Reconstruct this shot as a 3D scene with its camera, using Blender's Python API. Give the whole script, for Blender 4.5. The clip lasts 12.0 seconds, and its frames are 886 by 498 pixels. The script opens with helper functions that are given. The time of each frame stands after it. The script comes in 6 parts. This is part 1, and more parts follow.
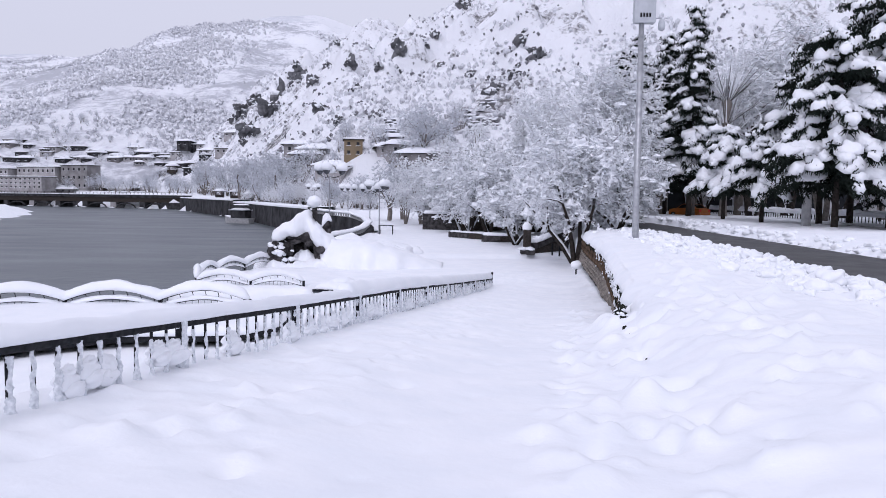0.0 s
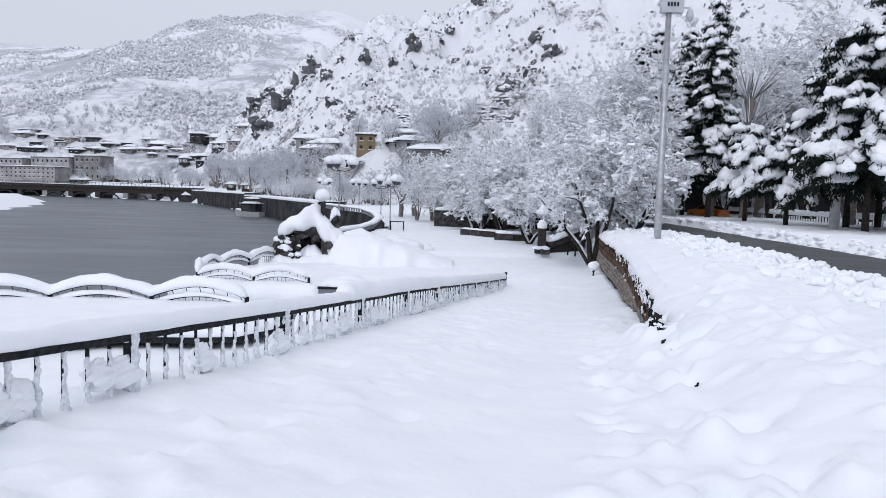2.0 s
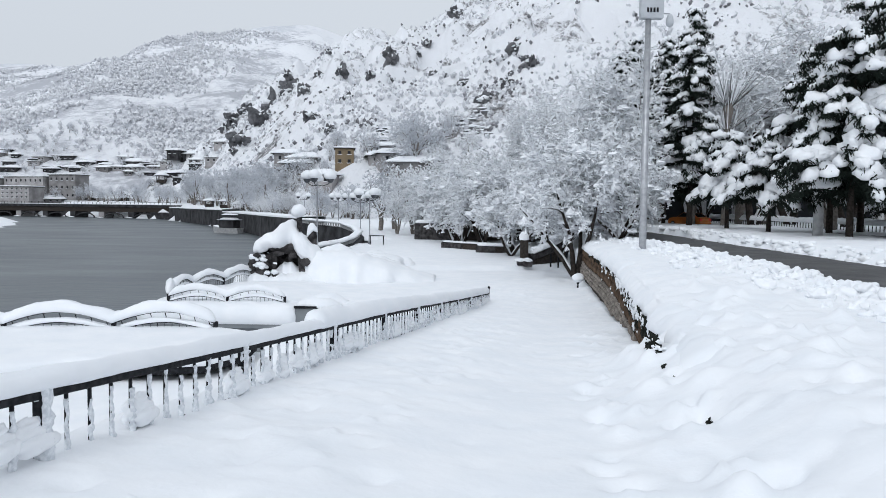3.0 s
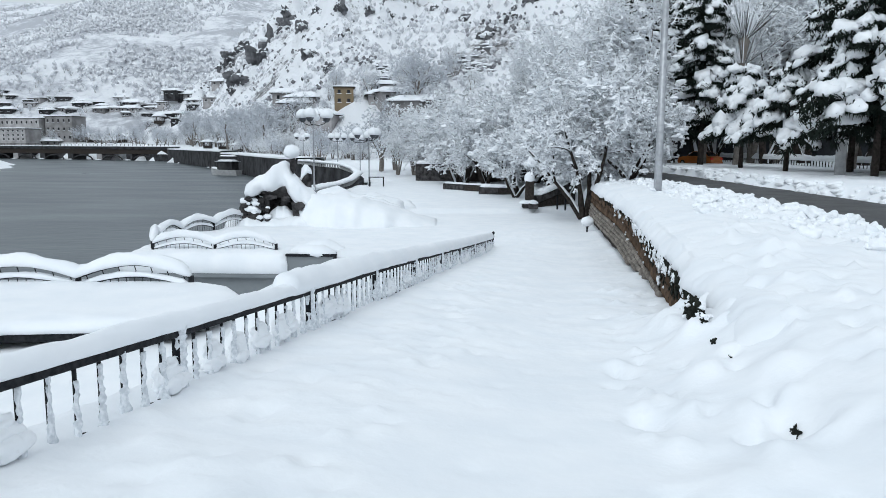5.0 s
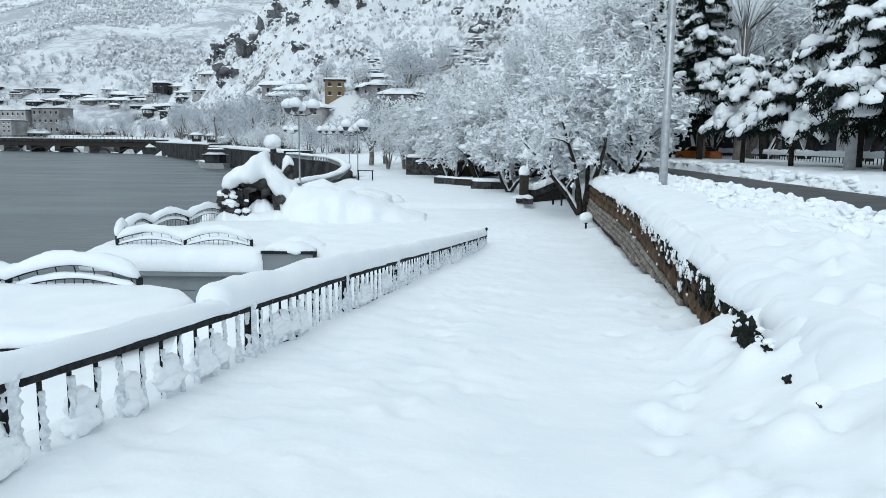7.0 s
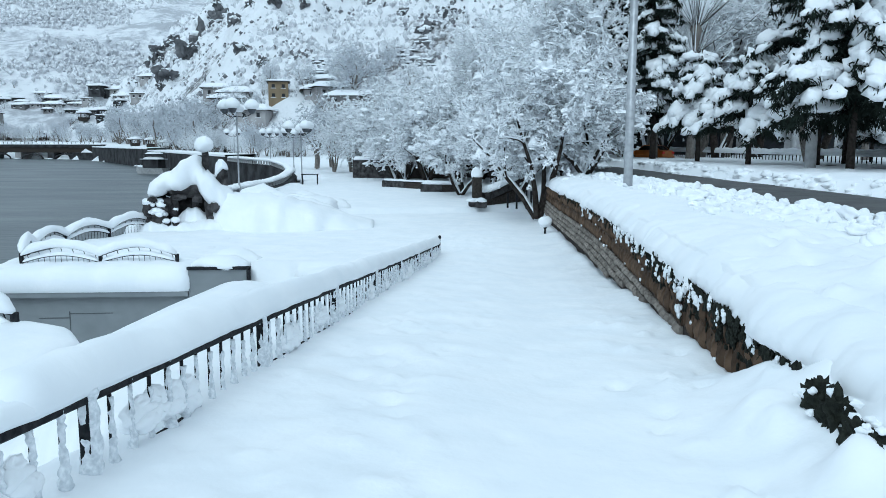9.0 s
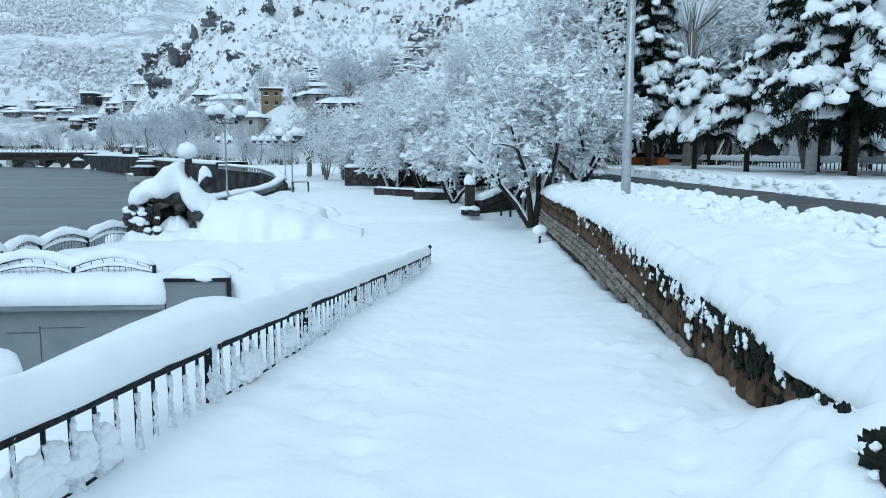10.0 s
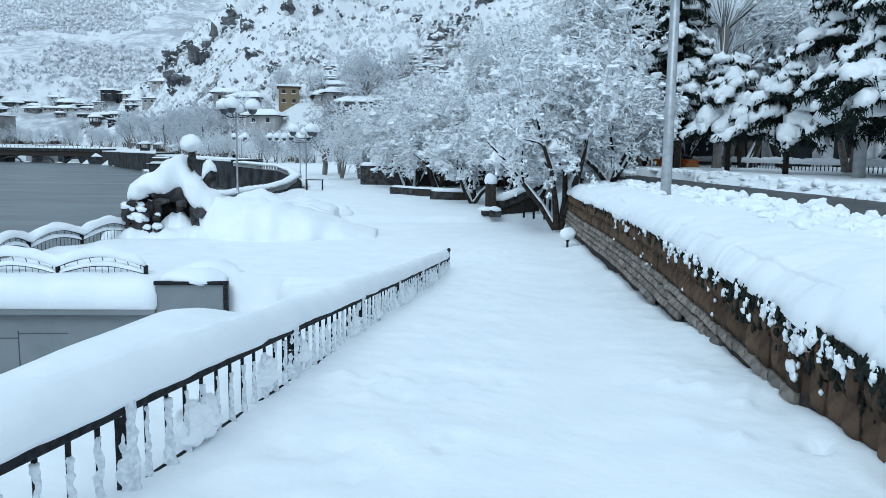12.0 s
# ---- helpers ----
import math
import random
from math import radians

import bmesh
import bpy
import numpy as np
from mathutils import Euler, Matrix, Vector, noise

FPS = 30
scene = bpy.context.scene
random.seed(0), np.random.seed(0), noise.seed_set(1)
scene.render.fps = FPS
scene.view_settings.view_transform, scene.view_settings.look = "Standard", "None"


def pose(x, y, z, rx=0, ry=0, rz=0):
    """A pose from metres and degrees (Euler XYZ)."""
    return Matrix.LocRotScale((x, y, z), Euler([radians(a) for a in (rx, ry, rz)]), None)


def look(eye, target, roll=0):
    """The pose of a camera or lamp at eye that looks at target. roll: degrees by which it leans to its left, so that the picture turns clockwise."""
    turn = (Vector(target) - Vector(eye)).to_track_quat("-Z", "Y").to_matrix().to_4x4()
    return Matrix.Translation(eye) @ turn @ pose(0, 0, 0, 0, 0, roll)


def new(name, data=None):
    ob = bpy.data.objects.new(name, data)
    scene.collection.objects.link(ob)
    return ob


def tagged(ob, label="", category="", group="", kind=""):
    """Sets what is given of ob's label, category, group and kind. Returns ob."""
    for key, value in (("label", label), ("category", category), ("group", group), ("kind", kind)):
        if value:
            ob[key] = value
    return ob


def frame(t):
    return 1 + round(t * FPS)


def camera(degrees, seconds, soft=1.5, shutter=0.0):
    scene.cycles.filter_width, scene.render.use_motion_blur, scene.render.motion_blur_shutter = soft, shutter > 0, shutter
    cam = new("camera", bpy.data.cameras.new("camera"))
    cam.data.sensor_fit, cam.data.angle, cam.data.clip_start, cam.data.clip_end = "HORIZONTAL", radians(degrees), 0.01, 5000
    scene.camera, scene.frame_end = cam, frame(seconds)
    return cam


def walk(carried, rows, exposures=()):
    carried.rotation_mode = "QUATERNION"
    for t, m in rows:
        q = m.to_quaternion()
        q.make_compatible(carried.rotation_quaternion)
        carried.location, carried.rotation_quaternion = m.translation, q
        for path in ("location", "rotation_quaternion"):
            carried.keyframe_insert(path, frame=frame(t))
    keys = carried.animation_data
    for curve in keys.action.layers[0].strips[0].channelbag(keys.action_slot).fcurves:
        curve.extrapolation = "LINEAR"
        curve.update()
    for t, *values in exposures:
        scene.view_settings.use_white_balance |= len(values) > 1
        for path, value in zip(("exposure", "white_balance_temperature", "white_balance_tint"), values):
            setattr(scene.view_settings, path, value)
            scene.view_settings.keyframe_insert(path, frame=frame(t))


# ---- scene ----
cam = camera(61.1, 12.0, soft=0.75)
PATH = [
    (0, (0.459, -0.835, 1.497), (0.427, 1.16, 1.357), 0.7),
    (0.5, (0.38, -0.588, 1.448), (0.33, 1.406, 1.3), 0.9),
    (1, (0.267, -0.26, 1.487), (0.201, 1.734, 1.339), 1.0),
    (1.5, (0.267, 0.172, 1.415), (0.194, 2.165, 1.265), 1.2),
    (2, (0.378, 0.789, 1.403), (0.317, 2.782, 1.255), 1.7),
    (2.5, (0.387, 1.236, 1.408), (0.348, 3.233, 1.286), 1.6),
    (3, (0.393, 1.812, 1.456), (0.381, 3.809, 1.341), 0.6),
    (3.5, (0.476, 2.381, 1.425), (0.472, 4.372, 1.241), 0.8),
    (5.5, (0.418, 4.44, 1.429), (0.398, 6.42, 1.151), 0.2),
    (6, (0.471, 5.035, 1.349), (0.457, 7.015, 1.064), 0.4),
    (6.5, (0.494, 5.562, 1.256), (0.492, 7.542, 0.975), 0.6),
    (8.5, (0.529, 8.06, 1.146), (0.599, 10.036, 0.846), 0.3),
    (9, (0.53, 8.685, 1.133), (0.668, 10.661, 0.855), 0.1),
    (9.5, (0.664, 9.239, 1.085), (0.82, 11.216, 0.828), 0.1),
    (10, (0.741, 9.785, 1.057), (0.894, 11.763, 0.8), 0.1),
    (10.5, (0.747, 10.382, 1.0), (0.894, 12.36, 0.742), 0.3),
    (11, (0.819, 10.932, 0.94), (0.956, 12.911, 0.685), 0.4),
    (11.5, (0.842, 11.512, 0.893), (0.964, 13.493, 0.641), 0.5),
    (12, (0.797, 12.12, 0.823), (0.907, 14.1, 0.569), 0.8),
]
walk(cam, [(t, look(eye, target, roll)) for t, eye, target, roll in PATH],
     exposures=[(0, -0.06, 5800, 22), (1.5, -0.06, 5820, 17), (3, -0.06, 5970, 8), (4, -0.05, 5900, 7), (5.5, -0.03, 5800, 2), (8.5, 0.0, 5350, -3), (10, -0.05, 5030, -6), (11, -0.05, 5080, -4), (12, -0.05, 5080, -4)])

# ---------------- sky and light ----------------
world = bpy.data.worlds.new("overcast_sky")
scene.world = world
world.use_nodes = True
wn, wl = world.node_tree.nodes, world.node_tree.links
sky = wn.new("ShaderNodeTexSky")
sky.sky_type = "NISHITA"
sky.sun_disc = False
sky.sun_elevation, sky.sun_rotation = radians(38), radians(200)
sky.air_density, sky.dust_density, sky.ozone_density = 1.6, 6.0, 1.0
grey = wn.new("ShaderNodeHueSaturation")
grey.inputs["Saturation"].default_value = 0.10
cloud = wn.new("ShaderNodeMix")
cloud.data_type = "RGBA"
cloud.inputs[0].default_value = 0.72
cloud.inputs[7].default_value = (8.6, 8.7, 8.9, 1)
wl.new(sky.outputs[0], grey.inputs["Color"])
wl.new(grey.outputs[0], cloud.inputs[6])
wl.new(cloud.outputs[2], wn["Background"].inputs["Color"])
wn["Background"].inputs["Strength"].default_value = 0.10
sun = new("sun", bpy.data.lights.new("sun", "SUN"))
sun.data.energy, sun.data.angle, sun.data.color = 0.7, radians(25), (1.0, 0.97, 0.93)
sun.matrix_world = look((-20, -40, 60), (0, 10, 0))


# ---------------- materials ----------------
def material(name, colour, rough=0.7, metal=0.0, colour2=None, scale=4.0, bump=0.0, bump_scale=20.0, random_amount=0.0, detail=6.0):
    """A principled material, mottled between two colours at two scales, with fine relief."""
    m = bpy.data.materials.new(name)
    m.use_nodes = True
    n, l = m.node_tree.nodes, m.node_tree.links
    p = n["Principled BSDF"]
    p.inputs["Roughness"].default_value, p.inputs["Metallic"].default_value = rough, metal
    p.inputs["Specular IOR Level"].default_value = 0.12 if rough >= 0.8 else 0.4
    tc = n.new("ShaderNodeTexCoord")
    a = n.new("ShaderNodeTexNoise")
    a.inputs["Scale"].default_value, a.inputs["Detail"].default_value = scale, detail
    l.new(tc.outputs["Object"], a.inputs["Vector"])
    ramp = n.new("ShaderNodeValToRGB")
    c2 = colour2 or tuple(0.8 * c for c in colour)
    ramp.color_ramp.elements[0].position, ramp.color_ramp.elements[1].position = 0.35, 0.65
    ramp.color_ramp.elements[0].color, ramp.color_ramp.elements[1].color = (*colour, 1), (*c2, 1)
    l.new(a.outputs["Fac"], ramp.inputs[0])
    out = ramp.outputs[0]
    if random_amount:
        info = n.new("ShaderNodeObjectInfo")
        mr = n.new("ShaderNodeMapRange")
        mr.inputs["To Min"].default_value, mr.inputs["To Max"].default_value = 1 - random_amount, 1 + random_amount
        hs = n.new("ShaderNodeHueSaturation")
        l.new(info.outputs["Random"], mr.inputs["Value"])
        l.new(mr.outputs[0], hs.inputs["Value"])
        l.new(out, hs.inputs["Color"])
        out = hs.outputs[0]
    l.new(out, p.inputs["Base Color"])
    if bump:
        b = n.new("ShaderNodeTexNoise")
        b.inputs["Scale"].default_value, b.inputs["Detail"].default_value = bump_scale, 8
        l.new(tc.outputs["Object"], b.inputs["Vector"])
        bp = n.new("ShaderNodeBump")
        bp.inputs["Strength"].default_value, bp.inputs["Distance"].default_value = 1.0, bump
        l.new(b.outputs["Fac"], bp.inputs["Height"])
        l.new(bp.outputs[0], p.inputs["Normal"])
    return m


def snow_material(name, bump, scale):
    """Fresh snow: nearly white, matt, with soft lumps and fine grain."""
    m = material(name, (0.83, 0.85, 0.88), 0.75, colour2=(0.88, 0.89, 0.91), scale=1.3, bump=bump, bump_scale=scale)
    p = m.node_tree.nodes["Principled BSDF"]
    p.inputs["Specular IOR Level"].default_value = 0.25
    return m


def speckled(name, stops, scale, bump, bump_scale, stretch=1.0, second=None):
    """Hillside cover: several ground colours broken up by noise at two scales."""
    m = bpy.data.materials.new(name)
    m.use_nodes = True
    n, l = m.node_tree.nodes, m.node_tree.links
    p = n["Principled BSDF"]
    p.inputs["Roughness"].default_value = 0.9
    p.inputs["Specular IOR Level"].default_value = 0.1
    tc = n.new("ShaderNodeTexCoord")
    mp = n.new("ShaderNodeMapping")
    mp.inputs["Scale"].default_value = (1, 1, stretch)
    l.new(tc.outputs["Object"], mp.inputs["Vector"])
    big = n.new("ShaderNodeTexNoise")
    big.inputs["Scale"].default_value, big.inputs["Detail"].default_value = scale * 0.12, 4
    fine = n.new("ShaderNodeTexNoise")
    fine.inputs["Scale"].default_value, fine.inputs["Detail"].default_value, fine.inputs["Roughness"].default_value = scale, 10, 0.75
    l.new(mp.outputs[0], big.inputs["Vector"])
    l.new(mp.outputs[0], fine.inputs["Vector"])
    mix = n.new("ShaderNodeMath")
    mix.operation = "MULTIPLY_ADD"
    mix.inputs[1].default_value = 0.6
    l.new(big.outputs["Fac"], mix.inputs[0])
    half = n.new("ShaderNodeMath")
    half.operation = "MULTIPLY"
    half.inputs[1].default_value = 0.6
    l.new(fine.outputs["Fac"], half.inputs[0])
    l.new(half.outputs[0], mix.inputs[2])
    ramp = n.new("ShaderNodeValToRGB")
    el = ramp.color_ramp.elements
    while len(el) < len(stops):
        el.new(0.5)
    for e, (pos, c) in zip(el, stops):
        e.position, e.color = pos, (*c, 1)
    l.new(mix.outputs[0], ramp.inputs[0])
    l.new(ramp.outputs[0], p.inputs["Base Color"])
    bp = n.new("ShaderNodeBump")
    bp.inputs["Distance"].default_value = bump
    l.new(fine.outputs["Fac"], bp.inputs["Height"])
    l.new(bp.outputs[0], p.inputs["Normal"])
    return m


SNOW = snow_material("snow", 0.014, 5.0)
SNOW_FAR = snow_material("roof_snow", 0.05, 1.0)
SNOW_PAD = snow_material("bough_snow", 0.05, 5.0)
FROST = material("frosted_twig", (0.74, 0.76, 0.79), 0.8, colour2=(0.88, 0.89, 0.91), scale=2.0)
FROST_GREY = material("frosted_far_twig", (0.50, 0.52, 0.56), 0.85, colour2=(0.70, 0.72, 0.76), scale=1.0)
BARK = material("dark_bark", (0.018, 0.015, 0.013), 0.9, colour2=(0.05, 0.042, 0.037), scale=6, bump=0.01, bump_scale=25)
BARK_PALE = material("pale_bark", (0.16, 0.14, 0.125), 0.9, colour2=(0.24, 0.22, 0.2), scale=5, bump=0.01, bump_scale=25)
NEEDLE = material("dark_needles", (0.008, 0.012, 0.010), 0.9, colour2=(0.02, 0.028, 0.022), scale=5)
IRON = material("black_painted_iron", (0.009, 0.010, 0.013), 0.8, 0.0, colour2=(0.03, 0.031, 0.034), scale=15, bump=0.002, bump_scale=60)
ICE = material("rimed_snow", (0.60, 0.63, 0.67), 0.65, colour2=(0.85, 0.87, 0.9), scale=26, bump=0.008, bump_scale=45)
STEEL = material("galvanised_steel", (0.33, 0.34, 0.36), 0.45, 0.6, colour2=(0.45, 0.46, 0.48), scale=5, bump=0.001, bump_scale=60)
STONE_BROWN = material("brown_wall_stone", (0.05, 0.033, 0.022), 0.85, colour2=(0.105, 0.07, 0.047), scale=5, bump=0.03, bump_scale=14, random_amount=0.35)
STONE_GREY = material("grey_wall_stone", (0.12, 0.10, 0.085), 0.85, colour2=(0.24, 0.215, 0.19), scale=6, bump=0.03, bump_scale=14, random_amount=0.3)
MORTAR = material("dark_mortar", (0.03, 0.027, 0.024), 0.95, colour2=(0.06, 0.05, 0.045), scale=8, bump=0.02)
MOSS = material("frozen_moss", (0.012, 0.014, 0.012), 0.95, colour2=(0.03, 0.033, 0.026), scale=14, bump=0.03, bump_scale=30)
ROCK = material("dark_rock", (0.022, 0.021, 0.022), 0.85, colour2=(0.085, 0.08, 0.08), scale=3, bump=0.05, bump_scale=8)
CLIFF = material("cliff_rock", (0.065, 0.067, 0.072), 0.9, colour2=(0.19, 0.19, 0.2), scale=0.25, bump=0.6, bump_scale=0.6)
CONCRETE = material("grey_render", (0.20, 0.215, 0.225), 0.8, colour2=(0.235, 0.25, 0.26), scale=1.2, bump=0.004, bump_scale=40)
QUAY = material("quay_masonry", (0.022, 0.022, 0.024), 0.9, colour2=(0.07, 0.07, 0.074), scale=0.5, bump=0.05, bump_scale=2)
SLUSH = material("grey_slush", (0.30, 0.30, 0.31), 0.7, colour2=(0.62, 0.63, 0.65), scale=0.8, bump=0.03, bump_scale=6)
ASPHALT = material("wet_asphalt", (0.04, 0.04, 0.042), 0.65, colour2=(0.085, 0.085, 0.085), scale=1.1, bump=0.006, bump_scale=40)
POLE_CONCRETE = material("pale_concrete", (0.36, 0.36, 0.37), 0.8, colour2=(0.5, 0.5, 0.5), scale=3, bump=0.005)
FARWALL = material("far_plaster", (0.22, 0.21, 0.21), 0.9, colour2=(0.36, 0.35, 0.35), scale=0.3, random_amount=0.4)
OCHRE = material("ochre_plaster", (0.24, 0.185, 0.12), 0.9, colour2=(0.2, 0.155, 0.1), scale=0.4)
JOINT = material("render_joint", (0.10, 0.11, 0.115), 0.9)
DARKGLASS = material("dark_window_glass", (0.02, 0.022, 0.026), 0.15)
GLOBE = material("frosted_lamp_glass", (0.10, 0.11, 0.12), 0.3, colour2=(0.05, 0.05, 0.06), scale=5)
TAXI = material("orange_car_paint", (0.42, 0.13, 0.02), 0.35, colour2=(0.34, 0.10, 0.015), scale=2)
RUBBER = material("black_rubber", (0.012, 0.012, 0.012), 0.8)
REDLAMP = material("red_tail_light", (0.6, 0.01, 0.01), 0.3)
WHITEBOX = material("grey_sheet_metal", (0.50, 0.52, 0.55), 0.5, colour2=(0.42, 0.44, 0.47), scale=3)

WATER = bpy.data.materials.new("river_water")
WATER.use_nodes = True
_n, _l = WATER.node_tree.nodes, WATER.node_tree.links
_p = _n["Principled BSDF"]
_p.inputs["Base Color"].default_value = (0.085, 0.10, 0.11, 1)
_p.inputs["Roughness"].default_value = 0.32
_p.inputs["IOR"].default_value = 1.33
_tc = _n.new("ShaderNodeTexCoord")
_mp = _n.new("ShaderNodeMapping")
_mp.inputs["Scale"].default_value = (0.5, 1.6, 1.0)
_a = _n.new("ShaderNodeTexNoise")
_a.inputs["Scale"].default_value, _a.inputs["Detail"].default_value = 1.2, 7
_bp = _n.new("ShaderNodeBump")
_bp.inputs["Distance"].default_value, _bp.inputs["Strength"].default_value = 0.10, 0.7
_l.new(_tc.outputs["Object"], _mp.inputs["Vector"])
_l.new(_mp.outputs[0], _a.inputs["Vector"])
_l.new(_a.outputs["Fac"], _bp.inputs["Height"])
_l.new(_bp.outputs[0], _p.inputs["Normal"])
_b = _n.new("ShaderNodeTexNoise")
_b.inputs["Scale"].default_value, _b.inputs["Detail"].default_value = 0.12, 3
_mr = _n.new("ShaderNodeMapRange")
_mr.inputs["To Min"].default_value, _mr.inputs["To Max"].default_value = 0.22, 0.48
_l.new(_mp.outputs[0], _b.inputs["Vector"])
_l.new(_b.outputs["Fac"], _mr.inputs["Value"])
_l.new(_mr.outputs[0], _p.inputs["Roughness"])


# ---------------- mesh helpers ----------------
class Soup:
    """Collects vertices and faces of one mesh."""

    def __init__(self):
        self.v, self.f, self.count = [], [], 0

    def add(self, verts, faces):
        verts = np.asarray(verts, dtype=float)
        self.v.append(verts)
        c = self.count
        self.f.extend([tuple(i + c for i in f) for f in faces])
        self.count += len(verts)
        return self

    def box(self, x0, y0, z0, x1, y1, z1, m=None, chamfer=0.0):
        k = chamfer
        if k:
            p = []
            for z, d in ((z0, k), (z0 + k, 0), (z1 - k, 0), (z1, k)):
                p += [(x0 + d, y0 + d, z), (x1 - d, y0 + d, z), (x1 - d, y1 - d, z), (x0 + d, y1 - d, z)]
            f = [(3, 2, 1, 0), (12, 13, 14, 15)]
            for r in range(3):
                for i in range(4):
                    j = (i + 1) % 4
                    f.append((4 * r + i, 4 * r + j, 4 * r + 4 + j, 4 * r + 4 + i))
        else:
            p = [(x0, y0, z0), (x1, y0, z0), (x1, y1, z0), (x0, y1, z0), (x0, y0, z1), (x1, y0, z1), (x1, y1, z1), (x0, y1, z1)]
            f = [(3, 2, 1, 0), (4, 5, 6, 7), (0, 1, 5, 4), (1, 2, 6, 5), (2, 3, 7, 6), (3, 0, 4, 7)]
        if m is not None:
            p = [tuple(m @ Vector(q)) for q in p]
        return self.add(p, f)

    def lathe(self, profile, n=12, centre=(0, 0, 0), cap=True):
        """profile: (radius, z) from the bottom up."""
        p, f = [], []
        for r, z in profile:
            for i in range(n):
                a = 2 * math.pi * i / n
                p.append((centre[0] + r * math.cos(a), centre[1] + r * math.sin(a), centre[2] + z))
        for k in range(len(profile) - 1):
            for i in range(n):
                j = (i + 1) % n
                f.append((k * n + i, k * n + j, k * n + n + j, k * n + n + i))
        if cap:
            f.append(tuple(range(n - 1, -1, -1)))
            f.append(tuple((len(profile) - 1) * n + i for i in range(n)))
        return self.add(p, f)

    def sweep(self, pts, radii, n=6):
        """A round bar along points."""
        pts = [Vector(q) for q in pts]
        if not hasattr(radii, "__len__"):
            radii = [radii] * len(pts)
        p, f = [], []
        for k, q in enumerate(pts):
            d = (pts[min(k + 1, len(pts) - 1)] - pts[max(k - 1, 0)]).normalized()
            a = d.cross(Vector((0, 0, 1)) if abs(d.z) < 0.9 else Vector((1, 0, 0))).normalized()
            b = d.cross(a)
            for i in range(n):
                t = 2 * math.pi * i / n
                p.append(tuple(q + (a * math.cos(t) + b * math.sin(t)) * radii[k]))
        for k in range(len(pts) - 1):
            for i in range(n):
                j = (i + 1) % n
                f.append((k * n + i, k * n + j, k * n + n + j, k * n + n + i))
        f.append(tuple(range(n - 1, -1, -1)))
        f.append(tuple((len(pts) - 1) * n + i for i in range(n)))
        return self.add(p, f)

    def tubes(self, a, b, ra, rb, n=3):
        """Many straight tapered bars at once, from points a to b."""
        a, b = np.asarray(a, float), np.asarray(b, float)
        d = b - a
        d /= np.maximum(np.linalg.norm(d, axis=1, keepdims=True), 1e-6)
        ref = np.where(np.abs(d[:, 2:3]) < 0.9, [[0, 0, 1.0]], [[1.0, 0, 0]])
        u = np.cross(d, ref)
        u /= np.linalg.norm(u, axis=1, keepdims=True)
        w = np.cross(d, u)
        ang = np.arange(n) * 2 * np.pi / n
        ring = u[:, None] * np.cos(ang)[None, :, None] + w[:, None] * np.sin(ang)[None, :, None]
        lo = a[:, None] + ring * np.asarray(ra)[:, None, None]
        hi = b[:, None] + ring * np.asarray(rb)[:, None, None]
        p = np.concatenate([lo, hi], axis=1).reshape(-1, 3)
        f = []
        for k in range(len(a)):
            o = 2 * n * k
            for i in range(n):
                j = (i + 1) % n
                f.append((o + i, o + j, o + n + j, o + n + i))
        return self.add(p, f)

    def blobs(self, centres, scales, seed=0, level=1, rough=0.2, flat=False):
        """Lumps: noisy balls at the centres; flat: with a flattened underside."""
        bv, bf = BALLS[level]
        r = np.random.RandomState(seed)
        for c, s in zip(centres, scales):
            ph = r.rand(3) * 6.28
            k = 1 + rough * (np.sin(bv[:, 0] * 3.1 + ph[0]) * np.sin(bv[:, 1] * 3.7 + ph[1]) + 0.6 * np.sin(bv[:, 2] * 5 + bv[:, 0] * 4 + ph[2]))
            p = bv * k[:, None]
            if flat:
                p = p.copy()
                p[:, 2] = np.where(p[:, 2] < 0, p[:, 2] * 0.35, p[:, 2])
            t = r.rand() * 6.28
            x = p[:, 0] * math.cos(t) - p[:, 1] * math.sin(t)
            y = p[:, 0] * math.sin(t) + p[:, 1] * math.cos(t)
            self.add(np.stack([x * s[0], y * s[1], p[:, 2] * s[2]], 1) + np.asarray(c), bf)
        return self

    def ridge(self, pts, w, h, seed=0, step=0.08, rough=0.12, drop=0.02):
        """A rounded bank of snow lying along points: w half its width, h its height."""
        pts = [Vector(q) for q in pts]
        line = []
        for a, b in zip(pts, pts[1:]):
            k = max(1, int((b - a).length / step))
            line += [a.lerp(b, i / k) for i in range(k)]
        line.append(pts[-1])
        prof = [(-0.8, -0.12), (-1.0, 0.12), (-0.93, 0.45), (-0.66, 0.8), (-0.3, 0.97), (0.05, 1.0), (0.4, 0.94), (0.72, 0.72), (0.95, 0.4), (1.0, 0.1), (0.8, -0.12)]
        n = len(prof)
        p, f = [], []
        for k, q in enumerate(line):
            d = (line[min(k + 1, len(line) - 1)] - line[max(k - 1, 0)])
            d.z = 0
            d.normalize()
            s = Vector((d.y, -d.x, 0))
            end = min(1.0, (0.35 + 0.65 * math.sin(min(1.0, min(k, len(line) - 1 - k) * step / (w + 0.01)) * math.pi / 2)))
            for i, (a, b) in enumerate(prof):
                e = 1 + rough * (noise.noise((q.x * 1.7 + seed, q.y * 1.7, i * 0.4)) + 0.4 * noise.noise((q.x * 5 + seed, q.y * 5, i * 0.8)))
                p.append(tuple(q + s * (a * w * e * end) + Vector((0, 0, b * h * e * end - drop))))
        for k in range(len(line) - 1):
            for i in range(n):
                j = (i + 1) % n
                f.append((k * n + i, k * n + n + i, k * n + n + j, k * n + j))
        f.append(tuple(range(n)))
